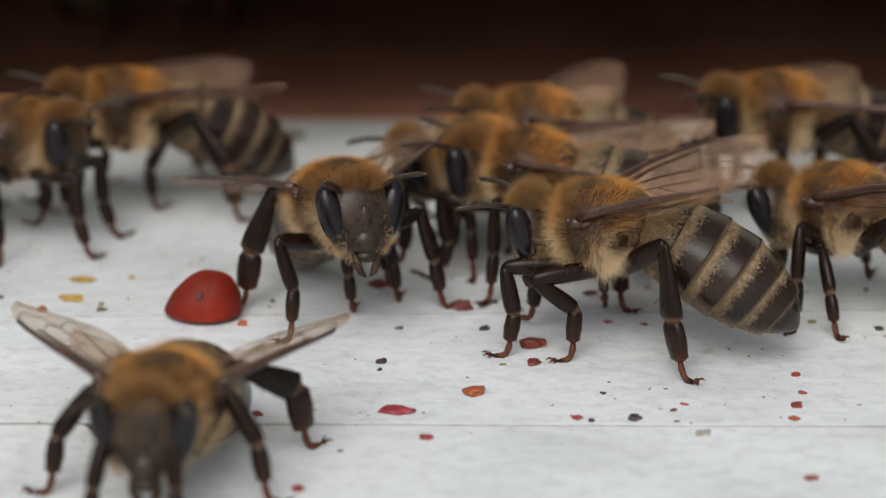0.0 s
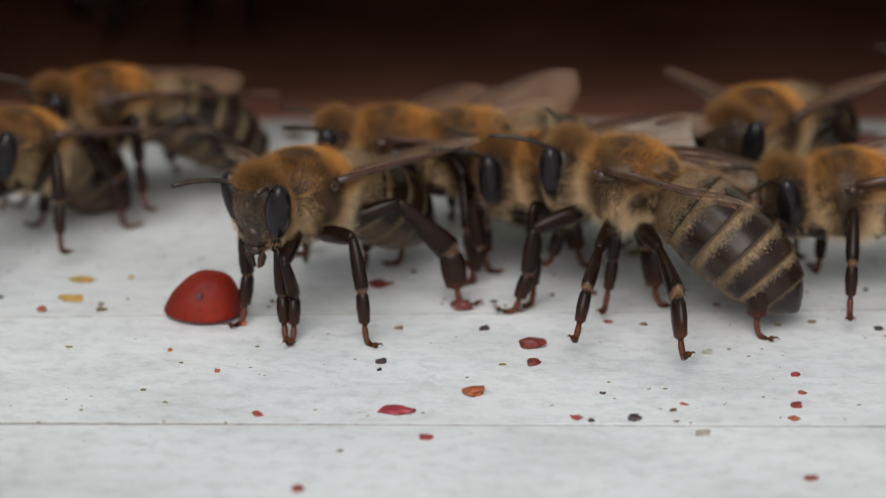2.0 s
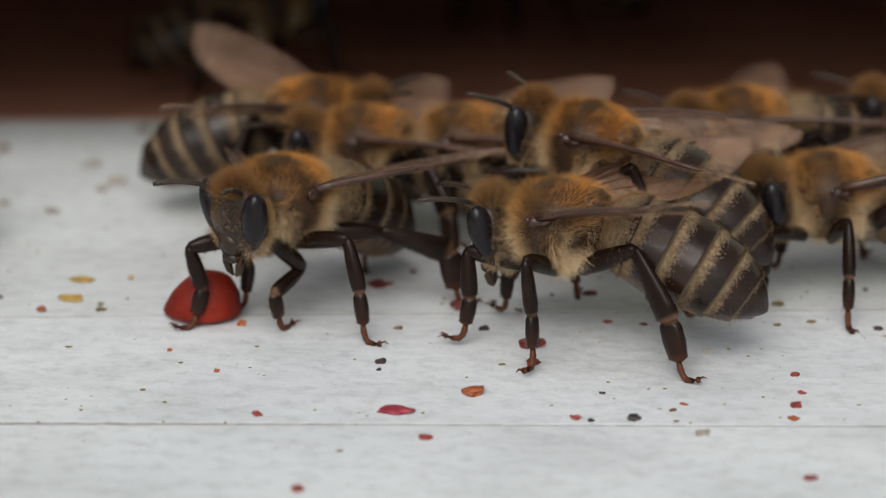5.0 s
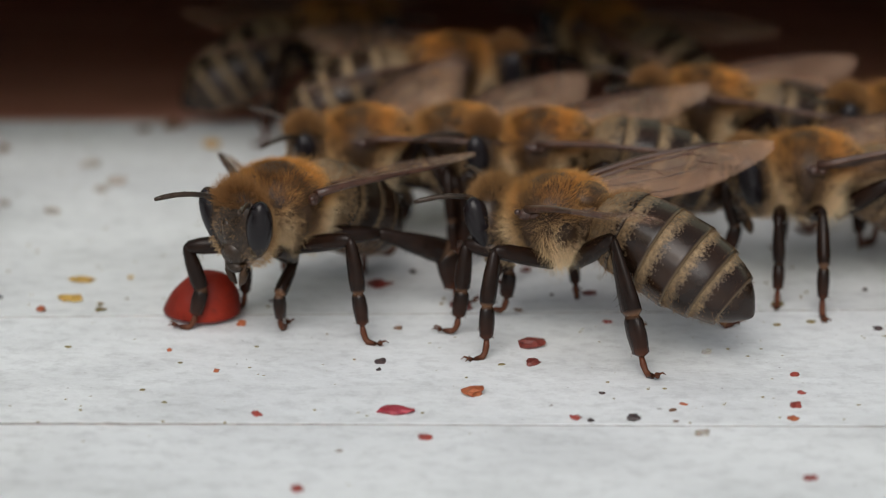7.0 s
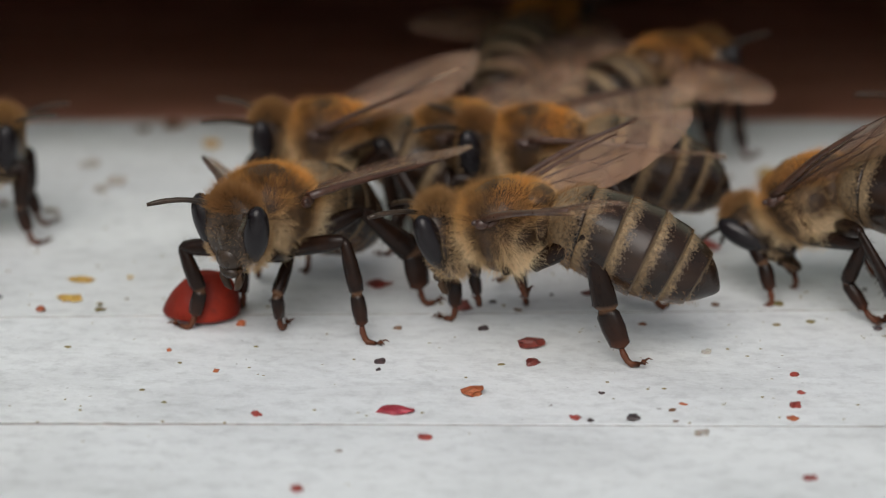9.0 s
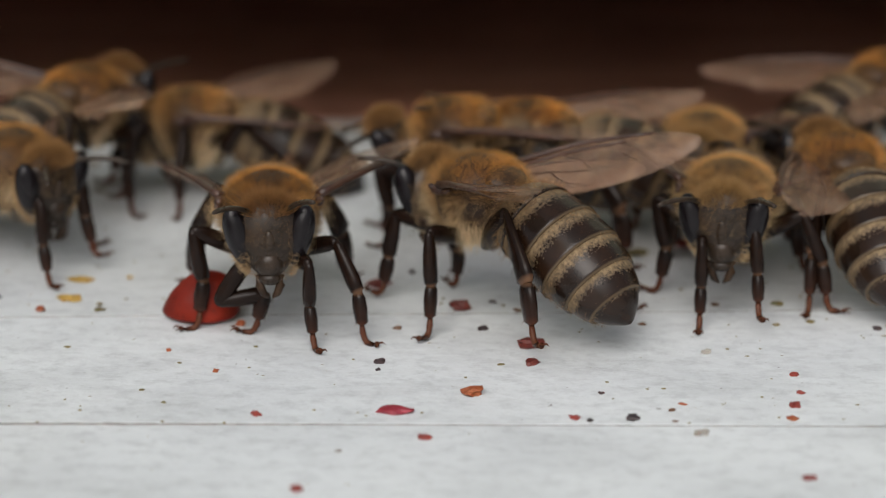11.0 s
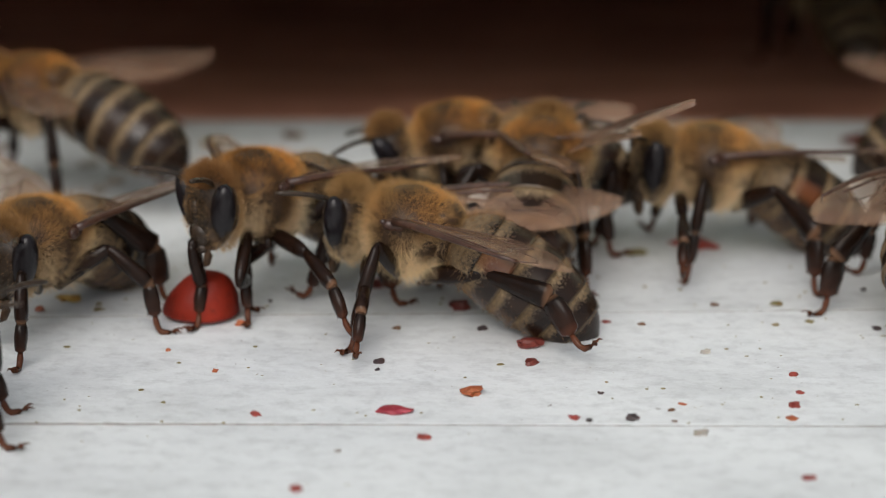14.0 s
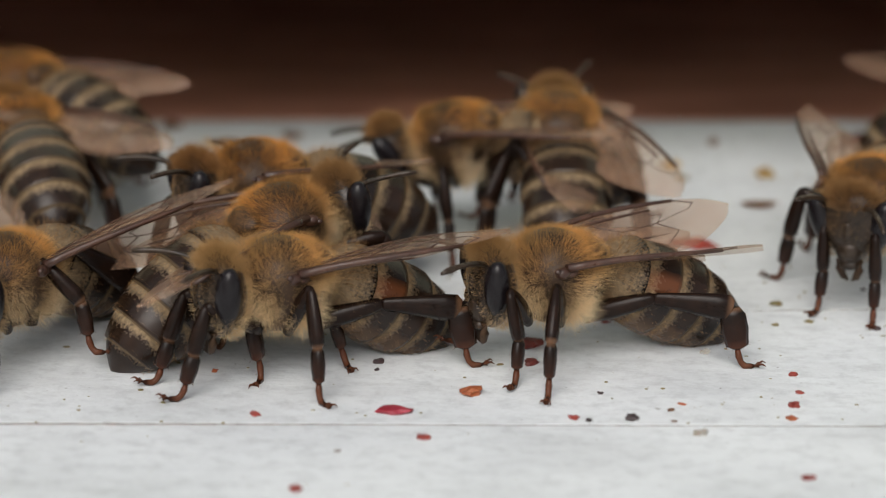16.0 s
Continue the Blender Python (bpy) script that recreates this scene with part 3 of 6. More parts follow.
    for _ in range(700):
        a, s = rng.uniform(1.05 * math.pi, 1.95 * math.pi), rng.uniform(0.05, 0.92)
        p = ring_point(s, a, radius(s) + 0.03)
        roots.append((np.array(p), np.array((-0.7, math.cos(a), math.sin(a))) + rng.normal(size=3) * 0.3, 0.19 * (0.6 + 0.8 * rng.random())))
    hairs("felt", roots, FELT, abdomen, 0.012)

    for sign, side in ((1, "left"), (-1, "right")):
        wing_mesh("forewing", 9.0, 2.9, 0.72, FORE_VEINS, bee, "forewing_" + side, sign)
        wing_mesh("hindwing", 6.3, 1.9, 0.66, HIND_VEINS, bee, "hindwing_" + side, sign)
    stock = {}
    for kind in LEGS:
        for sign in (1, -1):
            leg_meshes(kind, bee, sign, stock)
    return tagged(bee, "honeybee worker with golden furry thorax and banded abdomen", "honeybee", "honeybees on the landing board")


def slots(bee):
    return {o["slot"]: o for o in bee.children_recursive if "slot" in o}


def wing_pose(sign, spread, lift, roll, hind=False):
    """A wing's pose: spread degrees out from the body's line, lift degrees up, roll of the blade."""
    base = (0.30, 2.15, THORAX_Z + 0.78) if not hind else (-0.35, 1.95, THORAX_Z + 0.66)
    turn = Matrix.Rotation(radians(-sign * spread), 4, "Z") @ Matrix.Rotation(radians(lift), 4, "Y") @ Matrix.Rotation(radians(sign * roll), 4, "X")
    return Matrix.Translation(Vector((base[0], base[1] * sign, base[2])) * MM) @ turn


def set_wings(bee, left, right):
    s = slots(bee)
    for side, sign, (spread, lift, roll) in (("left", 1, left), ("right", -1, right)):
        s["forewing_" + side].matrix_basis = wing_pose(sign, spread, lift, roll)
        s["hindwing_" + side].matrix_basis = wing_pose(sign, spread - 9, lift - 3, roll, True)


def aim(origin, way, normal):
    """A pose at origin (millimetres) with x along way and y along normal."""
    x = way.normalized()
    y = (normal - x * normal.dot(x)).normalized()
    z = x.cross(y)
    m = Matrix((x, y, z)).transposed().to_4x4()
    return Matrix.Translation(origin * MM) @ m


def leg_poses(kind, sign, foot):
    """Poses of femur, tibia and tarsus in the bee's space for a foot at the given place (millimetres)."""
    hip, _, l1, l2, set_in, high = LEGS[kind]
    h = Vector((hip[0], hip[1] * sign, hip[2]))
    out = Vector((foot.x - h.x, foot.y - h.y, 0))
    out = out.normalized() if out.length > 0.2 else Vector((0, sign, 0))
    ankle = foot - out * set_in + Vector((0, 0, high))
    u = ankle - h
    d = max(min(u.length, (l1 + l2) * 0.985), abs(l1 - l2) + 0.25)
    u.normalize()
    ankle = h + u * d
    near = max(0.15, min(1.0, math.hypot(foot.x - h.x, foot.y - h.y) / 2.6))
    pole = Vector((0, 0, near)) + out * (1.35 - near)
    if kind == "front":
        pole.y *= 0.4
    v = (pole - u * pole.dot(u)).normalized()
    a = (l1 * l1 - l2 * l2 + d * d) / (2 * d)
    knee = h + u * a + v * math.sqrt(max(l1 * l1 - a * a, 0.0))
    n = v.cross(u)
    femur = aim(h, knee - h, n)
    back = femur.inverted()
    return femur, back @ aim(knee, ankle - knee, n), back @ aim(ankle, foot - ankle, n)


def glide(rows, t):
    """A value between rows of (t, a, b, ...), without overshoot."""
    if t <= rows[0][0]:
        return list(rows[0][1:])
    if t >= rows[-1][0]:
        return list(rows[-1][1:])
    i = next(k for k in range(len(rows) - 1) if rows[k][0] <= t <= rows[k + 1][0])
    (t0, *p0), (t1, *p1) = rows[i], rows[i + 1]
    q = (t - t0) / (t1 - t0)
    values = []
    for c in range(len(p0)):
        step = (p1[c] - p0[c]) / (t1 - t0)
        ends = []
        for k in (i, i + 1):
            if 0 < k < len(rows) - 1:
                a = (rows[k][c + 1] - rows[k - 1][c + 1]) / (rows[k][0] - rows[k - 1][0])
                b = (rows[k + 1][c + 1] - rows[k][c + 1]) / (rows[k + 1][0] - rows[k][0])
                ends.append(0 if a * b <= 0 else 2 * a * b / (a + b))
            else:
                ends.append(step)
        h = t1 - t0
        values.append((2 * q ** 3 - 3 * q * q + 1) * p0[c] + (q ** 3 - 2 * q * q + q) * h * ends[0]
                      + (-2 * q ** 3 + 3 * q * q) * p1[c] + (q ** 3 - q * q) * h * ends[1])
    return values


def thin(rows):
    """Leaves out rows that equal both neighbours."""
    same = lambda a, b: all(abs(x - y) < 1e-7 for r, s in zip(a, b) for x, y in zip(r, s))
    return [r for i, r in enumerate(rows) if i in (0, len(rows) - 1) or not (same(rows[i - 1][1], r[1]) and same(r[1], rows[i + 1][1]))]


def crawl(bee, rows, feet={}, seed=0, wave=10, head=(), wings=(), tail=()):
    """Moves a bee along rows of (seconds, x, y, heading, height, pitch), in millimetres and degrees: its feet
    stand on the board and step after the body; feet names resting places for single feet."""
    rng = random.Random(seed)
    s = slots(bee)
    full = [(*r, 0.0, 0.0)[:6] for r in rows]
    times = [k / 10 for k in range(161)]
    bodies = []
    for t in times:
        x, y, heading, z, pitch = glide(full, t)
        lift = Matrix.Translation((0, 0, THORAX_Z * MM)) @ pose(0, 0, 0, 0, pitch, 0) @ Matrix.Translation((0, 0, -THORAX_Z * MM))
        bodies.append(at_mm(x, y, z, 0, 0, heading) @ lift)
    walk(bee, thin(list(zip(times, bodies))))
    stepping = [0] * len(times)
    for n, (kind, sign) in enumerate((k, g) for k in ("front", "hind", "middle") for g in (1, -1)):
        slot = f"{kind}_{'left' if sign > 0 else 'right'}"
        rest = LEGS[kind][1]
        jitter = (rng.uniform(-0.5, 0.5), rng.uniform(-0.4, 0.4))
        held = feet.get(slot, ())

        def home(k):
            t = times[min(k, len(times) - 1)]
            for t0, t1, x, y, z in held:
                if t0 <= t <= t1:
                    return Vector((x, y, z))
            m = bodies[min(k, len(times) - 1)]
            p = m @ (Vector((rest[0] + jitter[0], sign * rest[1] + jitter[1], 0)) * MM)
            y = p.y / MM
            ground = HIVE_FLOOR if y > BACK + 1.4 else 0.06 if y > JOINT_1 else 0.0
            return Vector((p.x / MM, y, ground + max(0, glide(full, t)[3]) * 0.9))
        spot, swing, made = home(0), 0, []
        reach = 1.0 + 0.12 * n
        for k, t in enumerate(times):
            if swing == 1:
                spot, swing = goal, 0
            else:
                want = home(k)
                if (want - spot).length > reach and stepping[k] < 4:
                    goal, swing = home(k + 2), 1
                    stepping[k] += 1
            now = (spot + goal) / 2 + Vector((0, 0, 0.7)) if swing else spot
            local = bodies[k].inverted() @ (now * MM) / MM
            made.append(leg_poses(kind, sign, local))
        for name, c in ((slot, 0), (slot + "_tibia", 1), (slot + "_tarsus", 2)):
            walk(s[name], thin([(t, m[c]) for t, m in zip(times, made)]))
    for side, sign in (("left", 1), ("right", -1)):
        ob = s["antenna_" + side]
        rest = ob.matrix_basis.copy()
        beats, t = [(0, rest)], 0
        while t < 15.4:
            t += rng.choice((0.3, 0.4, 0.5, 0.6))
            beats.append((t, rest @ pose(0, 0, 0, rng.uniform(-wave, wave) * 1.3, rng.uniform(-wave, wave), rng.uniform(-wave, wave))))
        beats.append((16, beats[-1][1]))
        walk(ob, beats)
    if head:
        rest = s["head"].matrix_basis.copy()
        walk(s["head"], [(t, rest @ pose(0, 0, 0, roll, nod, turn)) for t, turn, nod, roll in head])
    if tail:
        rest = s["abdomen"].matrix_basis.copy()
        walk(s["abdomen"], [(t, rest @ pose(0, 0, 0, 0, droop, turn)) for t, droop, turn in tail])
    for t in (wings and ("left", "right")):
        sign = 1 if t == "left" else -1
        c = 1 if t == "left" else 4
        walk(s["forewing_" + t], [(w[0], wing_pose(sign, *w[c:c + 3])) for w in wings])
        walk(s["hindwing_" + t], [(w[0], wing_pose(sign, w[c] - 9, w[c + 1] - 3, w[c + 2], True)) for w in wings])


# ---- the landing board: planks laid across, white paint
def plank(y0, y1, z, lean, parent, x0=-260, x1=260, thick=14.0, edge=0.02, far_edge=0.02, greying=0.0):
    """A plank from y0 to y1 with rounded long edges; lean turns its near edge (millimetres per metre of x)."""
    bm = bmesh.new()
    prof = [(y0, -thick), (y0, -edge)] + [(y0 + edge * (1 - math.cos(a)), -edge + edge * math.sin(a)) for a in (0.4, 0.8, 1.2, 1.57)]
    prof += [(y1 - far_edge * (1 - math.cos(a)), -far_edge + far_edge * math.sin(a)) for a in (1.57, 1.2, 0.8, 0.4)] + [(y1, -far_edge), (y1, -thick)]
    ends = []
    steps = 40
    for k in range(steps + 1):
        x = x0 + (x1 - x0) * k / steps
        ends.append([bm.verts.new((x, y + x * lean[0 if i < 6 else 1] * 0.001 + 0.05 * math.sin(x * 0.13 + y0), z + h)) for i, (y, h) in enumerate(prof)])
    for a, b in zip(ends, ends[1:]):
        for i in range(len(prof)):
            j = (i + 1) % len(prof)
            bm.faces.new((a[i], b[i], b[j], a[j]))
    bm.faces.new(ends[0])
    bm.faces.new(ends[-1][::-1])
    bmesh.ops.recalc_face_normals(bm, faces=bm.faces)
    ob = as_object("plank", bm, PAINT, smooth=False)
    ob["greying"] = greying
    return under(ob, parent)


def slab(name, lo, hi, material, label="", bevel=0.6, parent=None):
    bm = bmesh.new()
    bmesh.ops.create_cube(bm, size=1.0)
    for v in bm.verts:
        v.co = Vector([(lo[i] + hi[i]) / 2 + v.co[i] * (hi[i] - lo[i]) for i in range(3)])
    if bevel:
        bmesh.ops.bevel(bm, geom=bm.edges[:], offset=bevel, segments=2, affect="EDGES")
    ob = as_object(name, bm, material, smooth=False)
    if parent:
        return under(ob, parent, "", label)
    return tagged(ob, label, kind="structure")


JOINT_1, JOINT_2, BACK = -9.09, -21.74, 24.06
HIVE_FLOOR = -0.6
board = new("landing_board")
plank(JOINT_1 + 0.07, BACK + 1.2, 0.025, (25.96, 0), board, far_edge=2.2, greying=0.42)
plank(JOINT_2 + 0.10, JOINT_1 - 0.07, 0.02, (-8.23, 25.96), board)
plank(JOINT_2 - 40, JOINT_2 - 0.10, 0.0, (0, -8.23), board)
plank(JOINT_2 - 80, JOINT_2 - 40.3, 0.12, (0, 0), board)
# dirt that fills the two joints
for y, slope, z in ((JOINT_1, 25.96, 0.012), (JOINT_2, -8.23, -0.008)):
    bm = bmesh.new()
    line = []
    for k in range(601):
        x = -30 + k * 0.1
        mid = y + x * slope * 0.001 + 0.05 * math.sin(x * 0.13 + y)
        wide = 0.06 + 0.06 * noise.noise(Vector((x * 1.7, y, 0))) + 0.04 * noise.noise(Vector((x * 0.4, y, 5)))
        top = z + 0.012 * noise.noise(Vector((x * 3.1, y, 9)))
        line.append([bm.verts.new((x, mid + d, h)) for d, h in ((-wide, -0.4), (-wide, top), (0, top + 0.006), (wide, top + 0.004), (wide, -0.4))])
    for a, b in zip(line, line[1:]):
        for i in range(4):
            bm.faces.new((a[i], b[i], b[i + 1], a[i + 1]))
    bmesh.ops.recalc_face_normals(bm, faces=bm.faces)
    under(as_object("joint_dirt", bm, SEAM), board, "", "grey-brown dirt in the joint")
tagged(board, "white painted wooden landing board of a beehive, scuffed and dusty", "board", kind="structure")

# ---- the hive: stained floor running in, a low entrance, dark inside, a pale painted front above
FASCIA, EDGE = BACK - 13.5, 10.34
hive = new("hive")
slab("hive_floor", (-260, BACK + 1.4, -14), (260, BACK + 170, -0.6), BROWN, "", 0.5, hive)
slab("entrance_block", (-260, FASCIA, EDGE), (260, FASCIA + 27, 34), PALEWALL, "pale painted block over the entrance", 0.8, hive)
slab("hive_ceiling", (-260, FASCIA + 27.2, EDGE + 4.5), (260, BACK + 170, 33), DARKWOOD, "", 0, hive)
slab("hive_front", (-260, BACK + 110, 33.2), (260, BACK + 132, 190), PALEWALL, "", 0.8, hive)
slab("hive_back", (-260, BACK + 170.2, -14), (260, BACK + 190, 190), DARKWOOD, "", 0, hive)
slab("hive_side", (-282, BACK + 0.3, -14), (-260.2, BACK + 190, 60), DARKWOOD, "", 0, hive)
slab("hive_side", (260.2, BACK + 0.3, -14), (282, BACK + 190, 60), DARKWOOD, "", 0, hive)
# added pale lumps for the small light spots along the block's lower edge
for x, wide in ((-1.3, 0.9), (5.2, 2.6), (8.3, 3.4), (10.9, 0.9), (19.1, 0.7), (-13.5, 0.5)):
    bm = bmesh.new()
    ball(bm, (wide / 2, 0.30, 0.16), cuts=(16, 8), shape=lambda v: Vector((v.x, v.y, v.z * (1 + 0.35 * math.sin(v.x * 7)))))
    part("paint_drip", bm, PALEWALL, hive, at=at_mm(x, FASCIA + 0.3, EDGE))
tagged(hive, "wooden beehive with a low dark entrance and brown stained floor", "beehive", kind="structure")

# ---- meadow around, on which the hive stands
bm = bmesh.new()
bmesh.ops.create_grid(bm, x_segments=60, y_segments=60, size=1.0)
for v in bm.verts:
    r = v.co.length
    v.co = v.co * (300000 * r ** 3 + 400)
    v.co.z = -20 + 6 * noise.noise(v.co * 0.004)
tagged(as_object("ground", bm, GRASS), "green meadow ground under the hive", "ground", kind="structure")


# ---- crumbs of pollen and wax on the board
def crumb(kind, x, y, wide, high, seed, base=0.0):
    rng = random.Random(seed)
    bm = bmesh.new()
    bmesh.ops.create_icosphere(bm, subdivisions=2, radius=0.5)
    off = Vector((rng.random() * 50, rng.random() * 50, rng.random() * 50))
    deep = wide * rng.uniform(0.65, 0.95)
    for v in bm.verts:
        k = 1 + 0.75 * noise.noise(v.co * 2.6 + off) + 0.4 * noise.noise(v.co * 6 + off)
        v.co = Vector((v.co.x * wide * k, v.co.y * deep * k, max(v.co.z * high * k, -high * 0.30) + high * 0.30))
    ob = as_object("pollen_crumb", bm, CRUMBS[kind], smooth=False)
    ob.matrix_basis = at_mm(x, y, base, 0, 0, rng.uniform(-25, 25))
    words = {"red": "small brick-red pollen crumb", "crimson": "crimson pollen crumb", "orange": "orange-red pollen crumb", "maroon": "dark maroon pollen crumb",
             "brown": "small brown wax crumb", "yellow": "yellow pollen crumb", "olive": "olive-green speck of pollen", "dark": "tiny near-black crumb", "grey": "pale grey wax crumb"}
    return tagged(ob, words[kind] + " lying on the white board", "crumb", "crumbs on the board")


for n, (x, y, wide, high, base) in enumerate([(-0.63, -23.09, 0.50, 0.26, -0.05), (5.30, -21.13, 0.47, 0.21, 0.0), (14.13, -19.89, 0.47, 0.25, 0.0), (14.56, -18.52, 0.34, 0.18, 0.0), (14.56, -16.54, 0.44, 0.20, 0.0), (13.68, -26.85, 0.53, 0.21, -0.05), (-5.33, -27.85, 0.57, 0.26, -0.05), (-7.33, -20.78, 0.42, 0.25, 0.0), (12.29, 0.34, 1.99, 0.37, 0.06), (12.97, -0.04, 0.74, 0.32, 0.06), (7.27, -10.23, 0.36, 0.19, 0.0)]):
    crumb("red", x, y, wide, high, 20 + n, base)
for n, (x, y, wide, high, base) in enumerate([(-1.70, -20.44, 1.22, 0.30, 0.0)]):
    crumb("crimson", x, y, wide, high, 50 + n, base)
for n, (x, y, wide, high, base) in enumerate([(1.23, -18.50, 0.82, 0.39, 0.0), (-8.80, -10.55, 0.42, 0.29, 0.0), (-17.82, -8.76, 0.42, 0.23, 0.06), (-9.38, -16.09, 0.30, 0.16, 0.0), (-11.60, -13.71, 0.25, 0.18, 0.0), (13.89, -21.18, 0.47, 0.15, 0.0), (9.68, -19.70, 0.33, 0.10, 0.0)]):
    crumb("orange", x, y, wide, high, 80 + n, base)
for n, (x, y, wide, high, base) in enumerate([(3.88, -13.12, 1.26, 0.45, 0.0), (3.80, -15.22, 0.64, 0.28, 0.0), (0.86, -8.49, 0.90, 0.43, 0.06), (-2.90, -5.47, 1.14, 0.31, 0.06), (23.36, 18.44, 2.10, 0.64, 0.06), (6.69, -6.63, 0.65, 0.20, 0.06), (3.93, -3.36, 0.55, 0.20, 0.06)]):
    crumb("maroon", x, y, wide, high, 110 + n, base)
for n, (x, y, wide, high, base) in enumerate([(9.18, -21.46, 0.28, 0.15, -0.05), (9.17, -20.37, 0.28, 0.15, 0.0), (-1.90, -11.01, 0.36, 0.19, 0.0), (8.81, -10.55, 0.31, 0.15, 0.0), (-3.92, -24.31, 0.27, 0.11, -0.05), (3.42, -8.87, 0.37, 0.13, 0.06), (12.23, -8.18, 0.37, 0.17, 0.06), (16.22, 6.80, 1.50, 0.24, 0.06), (-8.26, 19.64, 1.13, 0.43, 0.06), (-15.21, 21.54, 1.21, 0.60, 0.06), (-16.87, 21.04, 0.81, 0.38, 0.06), (15.14, 18.08, 0.53, 0.43, 0.06), (-24.12, 16.99, 0.65, 0.42, 0.06)]):
    crumb("brown", x, y, wide, high, 140 + n, base)
for n, (x, y, wide, high, base) in enumerate([(-16.58, -4.75, 0.98, 0.20, 0.06), (-16.72, -7.41, 0.91, 0.28, 0.06), (-14.43, -4.45, 0.27, 0.18, 0.06), (-12.78, 17.76, 0.85, 0.48, 0.06), (17.21, 11.91, 1.00, 0.56, 0.06), (12.44, 13.68, 1.14, 0.31, 0.06), (-8.39, 12.62, 0.76, 0.23, 0.06)]):
    crumb("yellow", x, y, wide, high, 170 + n, base)
for n, (x, y, wide, high, base) in enumerate([(-15.34, -8.04, 0.27, 0.15, 0.06), (-15.23, -8.74, 0.48, 0.11, 0.06), (2.51, -15.31, 0.30, 0.10, 0.0), (-12.18, -18.16, 0.24, 0.10, 0.0), (-11.13, -19.48, 0.21, 0.08, 0.0), (-15.94, -13.24, 0.30, 0.08, 0.0), (16.20, -10.18, 0.42, 0.11, 0.0), (14.66, -10.59, 0.31, 0.13, 0.0), (9.32, -0.83, 1.13, 0.23, 0.06), (15.00, -8.02, 0.58, 0.15, 0.06), (-10.99, -15.12, 0.20, 0.08, 0.0), (12.78, 11.44, 0.63, 0.23, 0.06)]):
    crumb("olive", x, y, wide, high, 200 + n, base)
for n, (x, y, wide, high, base) in enumerate([(5.85, -21.37, 0.28, 0.11, 0.0), (7.55, -21.18, 0.51, 0.26, 0.0), (-2.61, -15.02, 0.50, 0.18, 0.0), (-2.63, -15.93, 0.25, 0.12, 0.0), (1.82, -11.02, 0.47, 0.17, 0.0), (19.29, -6.14, 0.27, 0.15, 0.06), (19.03, -11.12, 0.46, 0.19, 0.0), (2.31, -7.72, 0.32, 0.15, 0.06), (4.97, -6.80, 0.22, 0.11, 0.06), (-1.37, -3.64, 0.33, 0.18, 0.06), (-14.71, -21.29, 0.19, 0.08, -0.05), (6.48, -18.55, 0.24, 0.12, 0.0), (-20.00, -7.16, 0.27, 0.17, 0.06), (-7.67, -7.65, 0.24, 0.13, 0.06)]):
    crumb("dark", x, y, wide, high, 230 + n, base)
for n, (x, y, wide, high, base) in enumerate([(10.10, -22.67, 0.55, 0.30, -0.05), (11.23, -13.98, 0.40, 0.28, 0.0), (-17.14, 10.68, 0.99, 0.40, 0.06), (-17.70, 9.35, 0.68, 0.35, 0.06), (-18.95, 14.01, 0.96, 0.41, 0.06), (-19.65, 5.57, 0.66, 0.34, 0.06), (-22.29, 6.80, 0.54, 0.39, 0.06)]):
    crumb("grey", x, y, wide, high, 260 + n, base)

# the large red pellet that the bees are working on
def pellet(x, y, base):
    bm = bmesh.new()
    made = ball(bm, (1.62, 1.45, 1.0), cuts=(36, 24))
    for v in made:
        z = v.co.z
        if z > 0:
            v.co.z = z * 1.78
        else:
            v.co.z = z * 0.42
            v.co.x, v.co.y = v.co.x * (1 + 0.10 * -z), v.co.y * (1 + 0.08 * -z)
        k = 1 + 0.05 * noise.noise(v.co * 0.9) + 0.02 * noise.noise(v.co * 3)
        v.co = v.co * k
        # pulled out to a corner on one side, slightly faceted
        low = max(0.0, 1 - max(v.co.z, 0) / 1.3)
        if v.co.x < -0.5:
            v.co.x -= 0.20 * low ** 2 * (-v.co.x - 0.5)
        v.co.x += 0.10 * max(v.co.z, 0)
        v.co.x -= 0.05 * math.copysign(max(0, abs(noise.noise(v.co * 1.4)) - 0.1), v.co.x)
        dimple = (v.co - Vector((-0.12, -1.25, 1.05))).length
        if dimple < 0.25:
            v.co.y += 0.22 * (1 - dimple / 0.25)
        v.co.z += 0.40
    ob = as_object("pollen_pellet", bm, PELLET)
    ob.matrix_basis = at_mm(x, y, base)
    tagged(ob, "large rounded dark red pellet lying on the white board", "pellet")
    bm = bmesh.new()
    ball(bm, (0.13, 0.05, 0.17), cuts=(10, 8))
    part("pit", bm, CRUMBS["dark"], ob, "small dark pit", at=at_mm(-0.12, -1.25, 1.42))
    return ob


pellet(-10.46, -9.49, 0.0)

# fine dust
bm = bmesh.new()
rng = random.Random(5)
for _ in range(900):
    x, y = rng.uniform(-30, 30), rng.uniform(JOINT_2 - 22, BACK - 1)
    base = 0.06 if y > JOINT_1 else 0.0 if y > JOINT_2 else -0.05
    r = rng.choice((0.02, 0.03, 0.03, 0.04, 0.05, 0.07))
    m = bmesh.ops.create_icosphere(bm, subdivisions=1, radius=r)["verts"]
    s = (rng.uniform(0.8, 1.9), rng.uniform(0.7, 1.3), rng.uniform(0.4, 0.8))
    for v in m:
        v.co = Vector((v.co.x * s[0] + x, v.co.y * s[1] + y, v.co.z * s[2] + base + r * 0.3))
tagged(as_object("dust", bm, CRUMBS["olive"]), "fine specks of dust scattered over the board", "dust", kind="stuff")


# ---- the bees
first_bee = honeybee()
first_used = []


